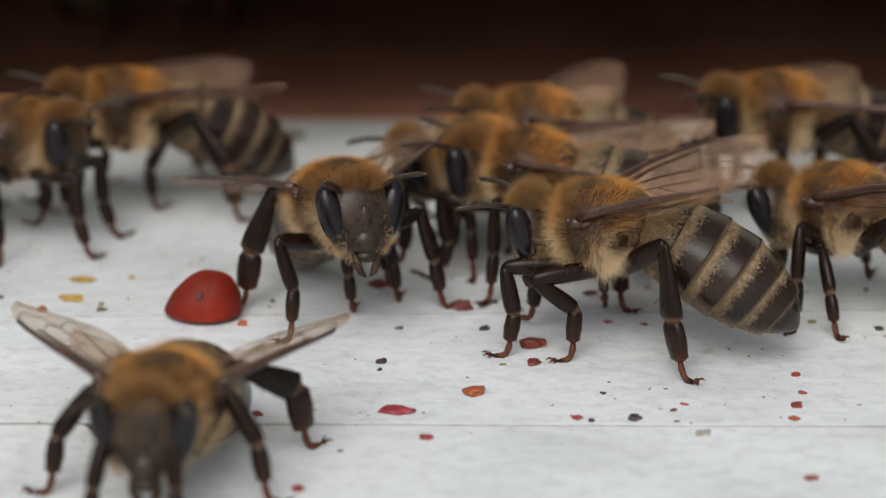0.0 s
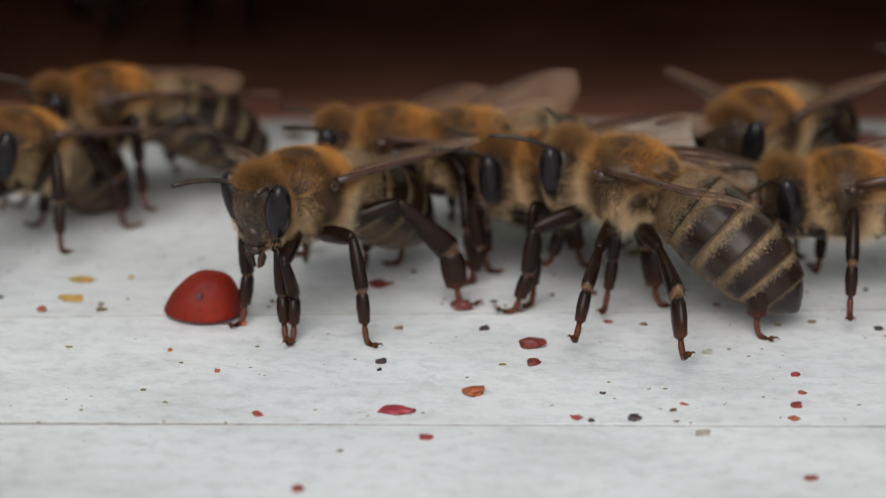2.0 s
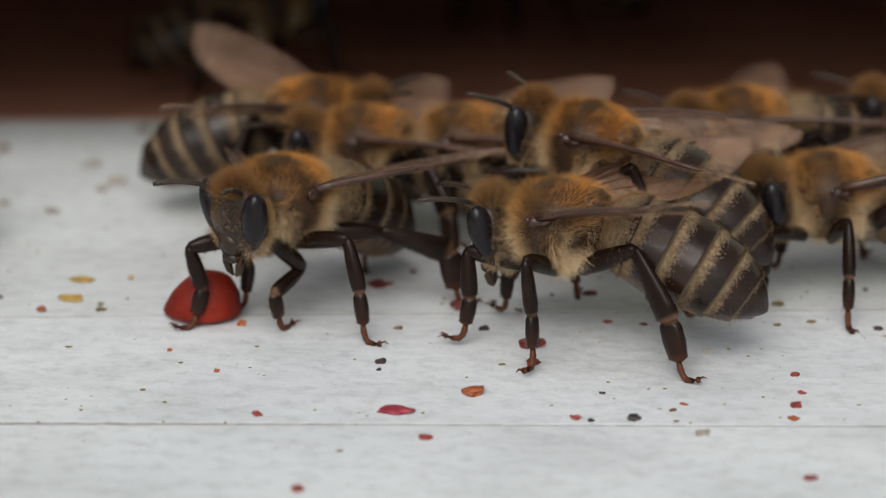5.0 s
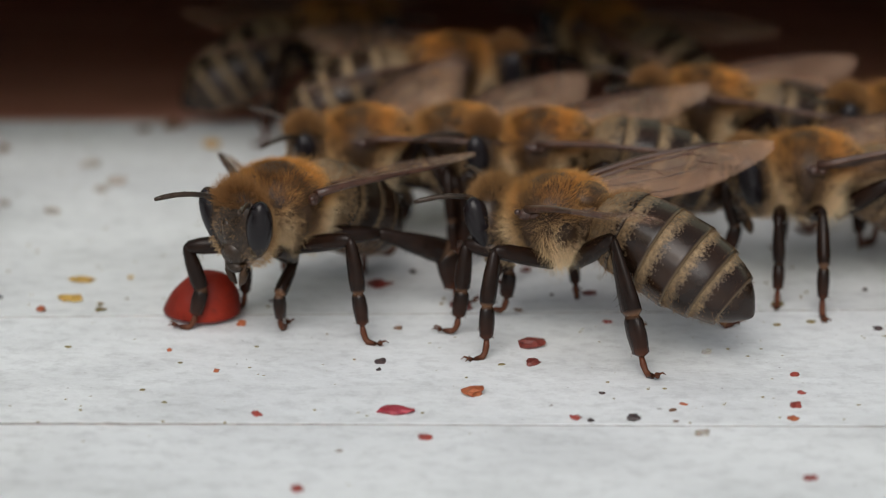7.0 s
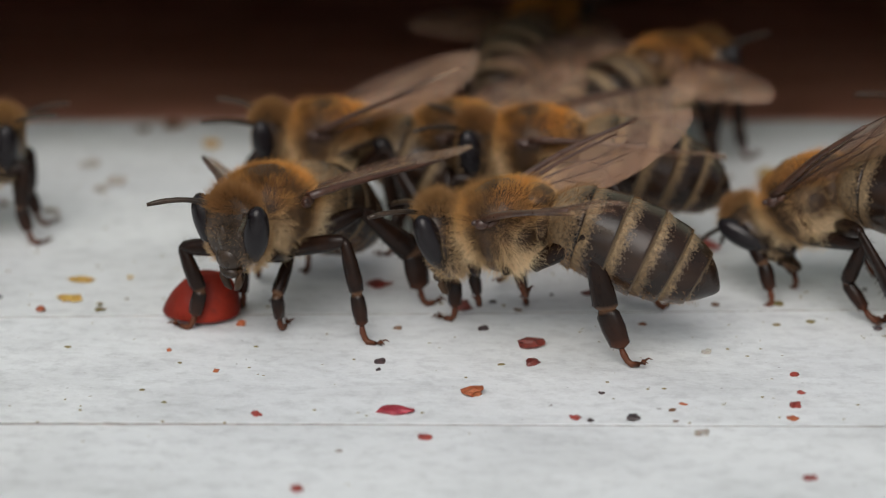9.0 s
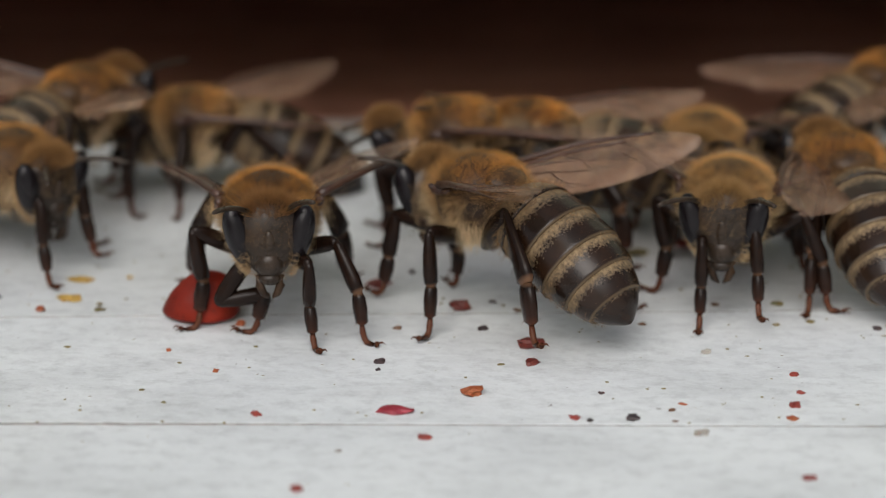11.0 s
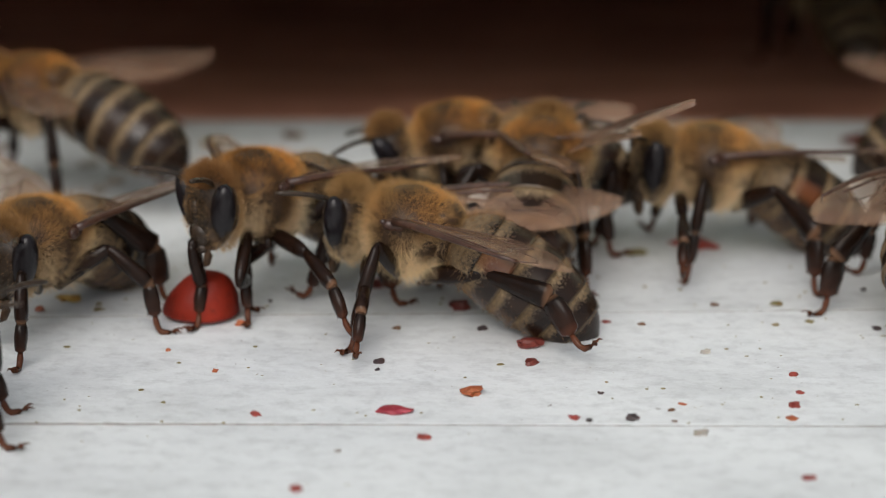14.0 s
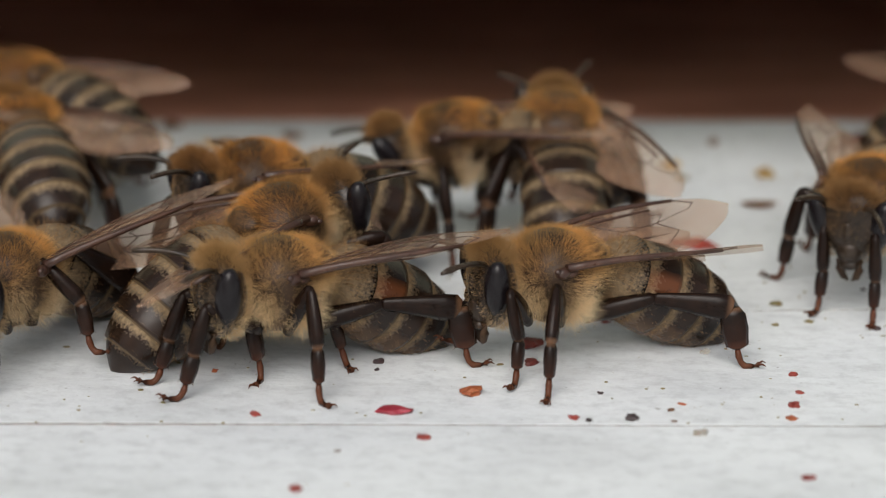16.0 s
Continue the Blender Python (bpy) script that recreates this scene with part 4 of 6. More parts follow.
def another_bee(label="", left=(24, 10, 20), right=(24, 10, 20), rusty=False, dusty=0.15):
    """A new bee with its own wing pose; the first one built is taken first."""
    bee = copy_thing(first_bee, Matrix()) if first_used else first_bee
    first_used.append(bee)
    set_wings(bee, left, right)
    for o in bee.children_recursive:
        if o.name.startswith("abdomen"):
            o["rusty"] = 1.0 if rusty else 0.0
        if o.name.startswith("fur"):
            o["dusty"] = dusty
    return tagged(bee, label or "honeybee worker with golden furry thorax and banded abdomen")


pellet_bee = another_bee('honeybee worker with rusty fur collar, licking the red pellet', (36, 16, 12), (44, 4, 36), dusty=0.1)
striped_bee = another_bee('honeybee worker with long dark abdomen, busy beside the pellet', (12, 4, 24), (28, 6, 30), dusty=0.3)
middle_bee = another_bee('honeybee worker with golden furry thorax and banded abdomen', (20, 2, 10), (38, 4, 30), dusty=0.2)
climbing_bee = another_bee('honeybee worker with golden furry thorax and banded abdomen', (16, 2, 20), (28, 6, 10), dusty=0.05)
rear_bee = another_bee('honeybee worker with golden furry thorax and banded abdomen', (24, 4, 15), (36, 3, 50))
wandering_bee = another_bee('honeybee worker with golden furry thorax and banded abdomen', (22, 6, 20), (30, 2, 30), dusty=0.05)
leaving_bee = another_bee("honeybee worker close to the board's outer edge, walking off", (55, 16, 14), (58, 12, 12), dusty=0.3)
doorway_bee = another_bee('honeybee worker with golden furry thorax and banded abdomen', (26, 4, 15), (48, 6, 45), dusty=0.1)
nosing_bee = another_bee('honeybee worker with golden furry thorax and banded abdomen', (17, 2, 14), (20, 6, 20), dusty=0.2)
edge_bee = another_bee('honeybee worker with golden furry thorax and banded abdomen', (28, 4, 15), (28, 4, 15), dusty=0.1)
visitor_bee = another_bee('honeybee worker with pale dusty fur and a rusty abdomen patch', (14, -5, 8), (26, 2, 20), rusty=True, dusty=0.65)
late_bee = another_bee('honeybee worker with raised wings, crossing the white board', (18, 0, 20), (42, 8, 50), rusty=True, dusty=0.55)
pellet_guest = another_bee('honeybee worker with golden furry thorax and banded abdomen', (32, 4, 12), (32, 2, 14), dusty=0.3)
left_bee = another_bee('honeybee worker with golden furry thorax and banded abdomen', (36, 18, 14), (36, 8, 12), dusty=0.35)
back_left_bee = another_bee('honeybee worker with golden furry thorax and banded abdomen', (60, 14, 12), (62, 14, 14))
following_bee = another_bee('honeybee worker with golden furry thorax and banded abdomen', (26, 2, 15), (26, 2, 15))
crossing_bee = another_bee('honeybee worker with dusty banded abdomen, crossing before the pellet', (22, 2, 20), (18, 6, 14), dusty=0.3)
inner_bee = another_bee('honeybee worker with golden furry thorax and banded abdomen', (26, 2, 15), (26, 2, 15))
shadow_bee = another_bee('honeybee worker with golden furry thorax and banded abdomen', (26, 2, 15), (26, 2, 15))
far_right_bee = another_bee('honeybee worker with golden furry thorax and banded abdomen', (30, 4, 15), (30, 4, 15))


def motions():
    crawl(pellet_bee, [(0, -4.4, -9.7, 288.7, 0.12, -7.7), (0.5, -4.4, -9.5, 285.9, 0.13, -10.2), (1, -4.4, -9.6, 286.3, 0.12, -10.7), (1.5, -4.8, -8.0, 249.9, 0.69, -17.9), (2, -6.1, -8.8, 233.3, 0.34, -2.1), (2.5, -6.5, -9.5, 236.6, 0.28, -1.6), (3, -6.7, -9.6, 236.6, 0.27, -0.8), (3.5, -6.7, -9.4, 230.3, 0.32, -1.8), (4, -6.9, -9.5, 231.5, 0.32, -2.7), (6.5, -7.0, -10.4, 236.8, 0.29, -0.4), (7, -7.0, -10.5, 238.6, 0.27, -0.5), (7.5, -7.4, -10.8, 242.4, 0.26, 0.6), (8, -7.3, -10.8, 242.5, 0.26, 0.6), (8.5, -7.5, -10.8, 243.3, 0.24, -0.0), (9, -7.4, -10.9, 243.7, 0.24, 0.3), (9.2, -7.5, -10.2, 275.3, -0.27, 2.1), (11.5, -7.4, -10.0, 272.4, -0.27, -0.1), (12, -7.3, -10.2, 249.5, 0.18, 0.7), (12.5, -6.3, -8.2, 228.6, 0.26, -3.1), (13, -7.1, -8.6, 228.7, 0.23, -1.6), (13.5, -7.7, -8.6, 231.6, 0.03, 0.1), (14, -8.1, -8.2, 229.6, 0.13, -2.5), (14.5, -8.8, -9.5, 224.3, 0.07, 0.5), (15, -8.8, -9.8, 215.5, 0.08, -0.0), (15.5, -8.5, -9.2, 210.2, 0.12, -1.8), (16, -8.2, -6.8, 201.5, 0.15, -0.4)], seed=1, feet={'front_right': [(0, 1.3, -3.99, -9.09, 0.0), (1.4, 1.6, -10.77, -8.42, 4.0), (1.9, 2.7, -6.77, -12.42, 0.0), (3, 9.1, -10.9, -11.1, 0.0), (9.2, 11.7, -8.11, -11.65, 0.0), (11.8, 12.2, -8.54, -10.67, 0.0), (12.4, 14.6, -10.6, -11.02, 0.0)], 'middle_right': [(0, 1.8, -6.54, -12.49, 0.0), (1.9, 2.7, -8.76, -10.46, 0.0), (3, 9.1, -8.83, -8.67, 0.06), (9.2, 12.2, -10.61, -11.09, 0.0), (12.4, 14.1, -8.58, -8.52, 0.06)], 'hind_right': [(0, 1.6, -8.88, -8.52, 0.06)], 'front_left': [(0, 1.2, -2.01, -7.78, 0.06), (1.9, 2.7, -6.41, -12.62, 0.0), (2.9, 9.1, -6.98, -11.38, 0.0), (9.2, 9.4, -6.63, -11.93, 0.0), (11.3, 11.7, -7.06, -10.74, 0.0), (11.9, 12.2, -6.7, -11.23, 0.0), (12.4, 12.7, -7.35, -11.72, 0.0), (12.9, 13.1, -7.86, -10.74, 0.0), (13.4, 13.6, -8.15, -10.88, 0.0), (13.9, 14.1, -8.43, -10.38, 0.0)], 'middle_left': [(0, 1.7, 0.03, -8.6, 0.06), (1.9, 13.2, -3.3, -12.83, 0.0), (13.4, 13.6, -3.4, -12.69, 0.0), (13.9, 14.1, -3.45, -14.7, 0.0)], 'hind_left': [(0, 1.5, -2.48, -5.64, 0.06), (1.9, 7.2, 0.78, -8.38, 0.06), (7.3, 9.3, -0.81, -8.23, 0.06), (11.4, 12.2, -3.35, -6.57, 0.06), (12.4, 12.7, -0.51, -8.45, 0.06), (12.9, 13.1, -0.89, -8.15, 0.06), (13.4, 13.6, -2.03, -8.15, 0.06)]}, head=[(0, 0, -8, 0), (1.2, 0, -8, 0), (1.6, 2, -4, 0), (2.1, -8, 3, 0), (3.0, -9, 3, 0), (9.0, -9, 3, 0), (9.2, 0, -4, 0), (11.8, 0, -4, 0), (12.2, -4, 0, 0), (12.6, -12, 2, 0), (14.2, -10, 0, 0), (15, -4, 0, 0), (16, 4, 0, 0)], wings=[(0.0, 38.2, 12.1, 10.0, 26.9, 1.7, 22.0), (0.5, 33.5, 11.5, 10.0, 29.5, 3.4, 22.0), (1, 23.6, 12.5, 10.0, 32.0, 4.9, 22.0), (1.3, 25.2, 15.7, 10.0, 42.2, 2.2, 22.0), (1.5, 26.3, 17.9, 10.8, 49.0, 0.3, 29.2), (1.8, 18.6, 11.8, 12.0, 51.7, -2.7, 40.0), (2, 13.5, 7.8, 12.0, 53.5, -4.8, 40.0), (2.5, 19.9, 10.2, 12.0, 45.1, -4.3, 40.0), (3, 21.8, 8.5, 12.0, 43.0, -4.6, 40.0), (3.5, 27.4, 10.1, 12.0, 46.6, -3.9, 40.0), (4, 37.1, 12.2, 12.0, 44.7, -4.2, 40.0), (6.5, 22.4, 5.4, 12.0, 41.9, -4.5, 40.0), (7, 21.3, 5.0, 12.0, 39.0, -4.9, 40.0), (7.5, 25.3, 6.2, 12.0, 36.3, -4.0, 40.0), (8, 26.1, 5.5, 12.0, 36.3, -4.5, 40.0), (8.5, 27.5, 7.1, 12.0, 34.6, -4.2, 40.0), (9, 28.2, 7.5, 12.0, 35.6, -5.0, 40.0), (9.2, 36.4, 6.6, 12.0, 20.5, -1.4, 40.0), (11.5, 33.0, 5.5, 12.0, 24.8, 1.0, 40.0), (12, 0.6, 3.6, 12.0, 38.4, 0.6, 40.0), (12.2, -2.8, -1.1, 12.0, 43.7, -0.6, 40.0), (12.5, -7.9, -8.2, 8.0, 51.6, -2.5, 26.0), (13, 0.6, -5.0, 8.6, 49.8, -5.1, 26.0), (13.5, 15.3, 1.1, 9.1, 44.4, -3.1, 26.0), (14, 20.4, 4.7, 9.7, 45.9, -1.1, 26.0), (14.3, 17.1, 3.5, 10.0, 45.5, -0.4, 26.0), (14.5, 14.9, 2.6, 11.7, 45.1, 0.1, 26.0), (15.0, 6.0, 4.3, 16.0, 63.0, -1.2, 26.0), (15.5, 0.8, 5.5, 15.0, 71.3, -2.4, 19.0), (16.0, -9.9, -0.5, 14.0, 80.6, -7.8, 12.0)])
    crawl(striped_bee, [(0, 6.5, -13.4, 165.5, 0.34, 5.6), (0.5, 7.4, -10.2, 157.1, 0.59, -1.3), (1, 7.9, -9.2, 157.3, 0.7, -5.3), (1.5, 7.9, -8.2, 156.0, 0.7, -5.7), (2, 8.1, -8.1, 156.4, 0.65, -6.1), (2.5, 7.2, -9.9, 157.9, 0.58, -0.5), (3, 7.2, -11.6, 165.6, 0.36, 0.8), (3.5, 6.9, -11.4, 163.5, 0.52, 4.0), (4, 5.7, -12.3, 165.4, 0.34, 3.4), (6.5, 4.4, -13.1, 158.9, 0.06, 10.6), (7, 4.9, -11.8, 154.3, 0.15, 7.8), (7.5, 4.4, -12.8, 144.2, -0.18, 14.3), (8, 3.7, -12.8, 155.1, 0.08, 5.2), (8.5, 3.5, -10.2, 165.7, 0.34, 2.2), (9, 2.7, -12.5, 168.3, 0.09, 12.3), (9.2, 2.9, -10.6, 162.2, 0.01, 6.7), (11.5, 1.3, -8.3, 130.3, 0.21, 2.6), (12, 1.0, -5.4, 124.9, 0.1, -2.3), (12.5, 2.3, -3.3, 89.2, 0.05, -0.3), (13, 3.6, -2.6, 95.0, 0.09, 0.0), (13.5, 4.2, -2.4, 78.0, 0.14, 0.0), (14, 4.7, -2.3, 82.0, 0.04, 0.0), (14.5, 5.3, -3.5, 86.8, 0.14, -10.4), (15, 5.7, -3.4, 84.7, 0.1, -10.6), (15.5, 5.8, -2.2, 82.6, 0.11, -12.7), (16, 5.7, 1.6, 92.0, 0.2, -4.0)], seed=2, feet={'hind_left': [(0, 6.6, 9.91, -17.2, 0.0), (6.9, 8.2, 8.43, -16.63, 0.0), (8.4, 9.3, 7.81, -15.54, 0.0), (11.2, 12.2, 4.14, -14.76, 0.0), (12.4, 12.7, -0.01, -12.62, 0.0), (14.8, 15.2, 2.27, -9.1, 0.0), (15.4, 15.7, 2.33, -12.08, 0.0)], 'middle_left': [(0, 3.0, 5.41, -14.89, 0.0), (3.2, 4.2, 5.76, -12.07, 0.0), (6.4, 7.2, 1.86, -14.57, 0.0), (7.4, 7.6, 2.92, -14.35, 2.2), (7.8, 8.8, -0.05, -12.21, 0.0), (8.9, 9.2, 3.62, -11.62, 1.6), (11.2, 12.9, -0.39, -12.21, 0.0)], 'front_left': [(0, 0.3, 2.7, -14.44, 0.0), (0.4, 2.8, 3.16, -9.09, 0.0), (3.2, 3.9, 3.52, -11.8, 0.0), (7.4, 7.6, 2.13, -12.38, 2.0), (7.9, 8.8, 0.08, -12.07, 0.0), (8.9, 9.2, 1.7, -9.94, 0.6), (11.3, 11.7, -0.9, -8.97, 0.06)], 'hind_right': [(0.3, 4.4, 13.57, -12.07, 0.0), (6.3, 8.2, 12.23, -10.96, 0.0), (8.4, 9.3, 9.71, -8.82, 0.06), (14.4, 14.7, 7.41, -9.05, 0.06), (14.8, 15.7, 7.67, -9.05, 0.06)], 'middle_right': [(0.3, 3, 7.78, -8.3, 0.06)]}, wings=[(0.0, 28.9, 20.3, 16.0, 48.4, 7.4, 26.0), (0.5, 26.7, 15.9, 15.9, 68.0, 0.2, 26.0), (1, 40.5, 14.4, 15.8, 42.1, 3.2, 26.0), (1.5, 39.8, 17.2, 15.6, 65.3, -7.3, 26.0), (2, 34.3, 14.1, 15.5, 47.5, -8.1, 26.0), (2.5, 23.4, 16.7, 15.4, 43.8, -2.8, 26.0), (3, 33.0, 18.7, 15.3, 40.0, 2.6, 26.0), (3.5, 19.4, 10.8, 15.2, 33.1, 2.7, 26.0), (4, 21.4, 15.1, 15.0, 49.5, 7.5, 26.0), (4.2, 23.4, 15.1, 15.0, 47.4, 7.8, 26.0), (6.4, 45.2, 15.6, 18.0, 24.0, 11.0, 20.0), (6.5, 46.2, 15.6, 18.0, 22.9, 11.2, 20.0), (7, 36.6, 10.9, 18.0, 29.1, 9.2, 20.0), (7.5, 30.6, 6.6, 18.0, 16.4, 17.6, 20.0), (7.6, 33.2, 8.8, 18.0, 22.4, 17.0, 20.0), (8, 43.4, 17.5, 17.0, 46.3, 14.5, 20.0), (8.4, 31.0, 12.8, 16.0, 38.6, 11.4, 20.0), (8.5, 27.9, 11.6, 15.5, 36.7, 10.6, 21.0), (9.0, 44.2, 13.1, 13.0, 28.5, 13.2, 26.0), (9.2, 39.2, 13.9, 12.0, 24.6, 16.0, 26.0), (11.5, 24.3, 14.5, 10.0, 26.6, 14.1, 30.0), (12, 14.3, 12.6, 17.1, 33.2, 12.5, 30.0), (12.2, 18.2, 17.1, 20.0, 29.9, 16.8, 30.0), (12.5, 24.1, 23.9, 16.2, 25.0, 23.2, 26.2), (12.6, 26.3, 23.0, 15.0, 23.4, 25.3, 25.0), (13.0, 35.2, 19.6, 15.0, 16.9, 33.9, 15.0), (13.5, 6.5, 15.0, 17.5, 47.2, 38.7, 15.0), (14.0, -22.1, 10.4, 20.0, 41.4, 28.3, 15.0), (14.5, -19.2, 13.2, 20.0, 33.5, 25.8, 24.0), (15.0, -28.9, 4.2, 12.0, 24.4, 15.1, 15.0), (15.5, -30.0, 4.0, 12.0, 29.2, 15.0, 15.0), (15.6, -26.2, 1.7, 12.0, 27.6, 11.6, 15.0), (16.0, -11.0, -7.4, 15.0, 21.0, -1.9, 15.0)], tail=[(0, -7.8, 0), (0.5, -4.4, 0), (1, -0.6, 0), (1.5, -1.8, 0), (2, -2.8, 0), (2.5, -4.6, 0), (3, -2.1, 0), (3.5, -4.5, 0), (4, 1.2, 0), (6.5, -6.9, 0), (7, -4.4, 0), (7.5, -0.3, 0), (8, -0.9, 0), (8.5, -2.6, 0), (9, -4.1, 0), (9.2, -3.0, 0), (11.5, -5.6, 0), (12, -11.4, 0), (12.5, -0.5, 0), (14.5, -5.3, 0), (15, -5.4, 0), (15.5, -8.1, 0), (16, -8.1, 0)])
    crawl(middle_bee, [(0, 1.5, -0.8, 180.9, -0.38, 4.7), (0.5, 0.6, -0.3, 200.1, -0.33, 4.4), (1, 0.5, 0.2, 197.2, -0.24, 4.5), (1.5, 1.3, 0.0, 183.2, -0.24, 8.4), (2, 1.0, 0.1, 188.7, -0.27, 7.8), (2.5, 0.9, 0.2, 192.6, -0.31, 7.2), (3, 0.7, -0.2, 191.1, -0.4, 8.3), (3.5, 1.1, 0.1, 173.2, -0.3, 7.0), (4, 1.2, 0.5, 170.7, -0.24, 6.4), (6.5, 0.6, 1.1, 181.8, -0.33, 6.3), (7, 0.6, 1.1, 181.6, -0.34, 6.3), (7.5, 0.6, 1.5, 181.0, -0.27, 6.8), (8, 0.5, 1.2, 184.4, -0.34, 8.7), (9, 0.6, 1.6, 181.5, -0.29, 6.9), (11.5, 0.6, 1.9, 174.5, -0.18, 5.6), (12.5, 0.7, 1.2, 174.2, -0.21, 8.6), (16, 0.7, 1.2, 174.1, -0.21, 8.6)], seed=3, head=[(0, 5, 16, 0), (5, 0, 20, 0), (16, 5, 20, 0)], wings=[(0, 20, 2, 10, 38, 4, 30), (9.2, 20, 2, 10, 38, 4, 30), (11.2, 20, 2, 10, 16, -4, 20), (16, 20, 2, 10, 16, -4, 20)])
    crawl(climbing_bee, [(0, 3.9, -4.5, 168.8, 0.05, -0.7), (0.5, 5.1, -1.0, 175.5, 0.27, -10.4), (1, 4.2, -3.7, 155.5, 0.54, -11.1), (1.5, 5.2, -4.4, 178, 0.0, 0.0), (2, 5.2, -4.8, 180, 0.0, 0.0), (2.5, 6.0, -2.4, 168.1, 0.48, -4.9), (3, 6.1, -5.0, 159.5, 1.16, -13.8), (3.5, 6.9, -9.1, 155.0, 2.81, -27.6), (4, 7.3, -9.8, 154.4, 2.9, -19), (6.5, 4.9, -1.9, 169.0, 0.2, -0.8), (7, 4.8, -2.0, 177.2, 0.27, 3.5), (7.5, 4.1, -3.0, 184.9, 0.35, 9.7), (8, 4.0, -2.6, 185.8, 0.42, 5.9), (8.5, 4.6, -1.9, 174.2, 0.34, -2.6), (9, 4.4, -1.6, 178.2, 0.34, 1.7), (9.2, 4.2, -1.7, 180.5, 0.28, -2.5), (11.5, 4.4, 4.0, 165.0, -0.41, 0.0), (11.75, 6.1, 7.1, 90, 0.0, 0.0), (12, 7.9, 9.7, 27.6, -0.4, -1.6), (12.5, 15.7, 5.9, -16.6, -0.03, 2.2), (12.75, 18.2, 7.6, 60, 0.0, 0.0), (13, 19.6, 9.5, 78.5, 0.12, 18.3), (13.5, 23.0, 21.3, 71.6, 0.18, 5.5), (14, 24.5, 39.3, 98, -0.6, 0), (14.6, 30.7, 83.6, 95, -0.6, 0), (16, 30.7, 83.6, 95, -0.6, 0)], seed=4, wings=[(0.0, 16.0, 2.0, 20.0, 28.0, 6.0, 10.0), (2.6, 16.0, 2.0, 20.0, 28.0, 6.0, 10.0), (3.3, 16.0, 16.0, 22.0, 22.0, 10.0, 20.0), (4.2, 16.0, 16.0, 22.0, 22.0, 10.0, 20.0), (6.2, 16.0, 2.0, 20.0, 28.0, 6.0, 10.0), (11.5, 16.0, 2.0, 20.0, 28.0, 6.0, 10.0), (12.0, 30.0, 14.0, 10.0, 30.0, 8.0, 10.0), (12.5, -5.2, 11.4, 15.0, 30.0, 2.0, 10.0), (13.0, 30.0, -1.2, 10.0, 60.0, 8.0, 10.0), (13.5, 24.0, 6.7, 10.0, 58.3, 7.7, 10.0), (16.0, 50.0, 6.0, 10.0, 50.0, 6.0, 10.0)], tail=[(0, 8.3, 0), (13, 8.3, 0), (13.5, 2.5, 0), (16, 2.5, 0)])
    crawl(rear_bee, [(0, 4.4, 3.7, 182.0, -0.14, 0.0), (0.5, 2.2, 0.8, 182, -0.6, 0), (1, 2.3, 0.3, 182, -0.6, 0), (1.5, -0.9, -0.2, 182, -0.6, 0), (2, -2.3, 0.7, 179.7, -0.29, -0.1), (2.5, -2.4, 1.1, 178.5, -0.28, 0.1), (3, -2.3, 1.2, 179.1, -0.3, 0.1), (3.5, -2.4, 0.9, 194.3, -0.33, 1.3), (4, -3.8, 0.7, 181.7, -0.3, 0.0), (6.5, -3.6, 0.8, 184.6, -0.27, 0.3), (7, -3.7, 0.7, 193.2, -0.3, 1.2), (7.5, -3.4, 1.0, 203.1, -0.26, 1.3), (8, -4.4, -1.5, 240.0, -0.16, 0.0), (8.5, -4.8, -1.5, 240.0, -0.16, 0.0), (9, -5.4, 1.6, 178.8, -0.19, -0.2), (9.2, -4.9, 2.3, 181.8, -0.17, -1.1), (10.2, -4.3, 13.4, 90, -0.6, 0), (11.3, -5.8, 87.3, 90, -1.2, 0), (16, -5.8, 87.3, 90, -1.2, 0)], seed=5, wings=[(0.0, 24.0, 4.0, 15.0, 50.9, 4.3, 50.0), (0.5, 24.0, 4.0, 15.0, 50.1, 11.0, 50.0), (1, 24.0, 4.0, 15.0, 47.7, 7.4, 50.0), (1.5, 24.0, 4.0, 15.0, 52.2, 6.6, 50.0), (2, 24.0, 4.0, 15.0, 56.2, 1.1, 50.0), (2.5, 24.0, 4.0, 15.0, 52.2, -0.8, 50.0), (3, 24.0, 4.0, 15.0, 42.5, 2.7, 50.0), (3.5, 24.0, 4.0, 15.0, 33.2, 3.4, 50.0), (4, 24.0, 4.0, 15.0, 63.0, 1.9, 50.0), (8, 24.0, 4.0, 15.0, 26.6, 8.1, 50.0), (8.5, 24.0, 4.0, 15.0, 22.3, 6.3, 50.0), (9.0, 36.0, 31.0, -4.0, 37.4, 15.3, 20.0), (9.2, 35.7, 30.2, -3.5, 6.3, 16.5, 19.9), (16.0, 24.0, 4.0, 15.0, 24.0, 4.0, 15.0)])
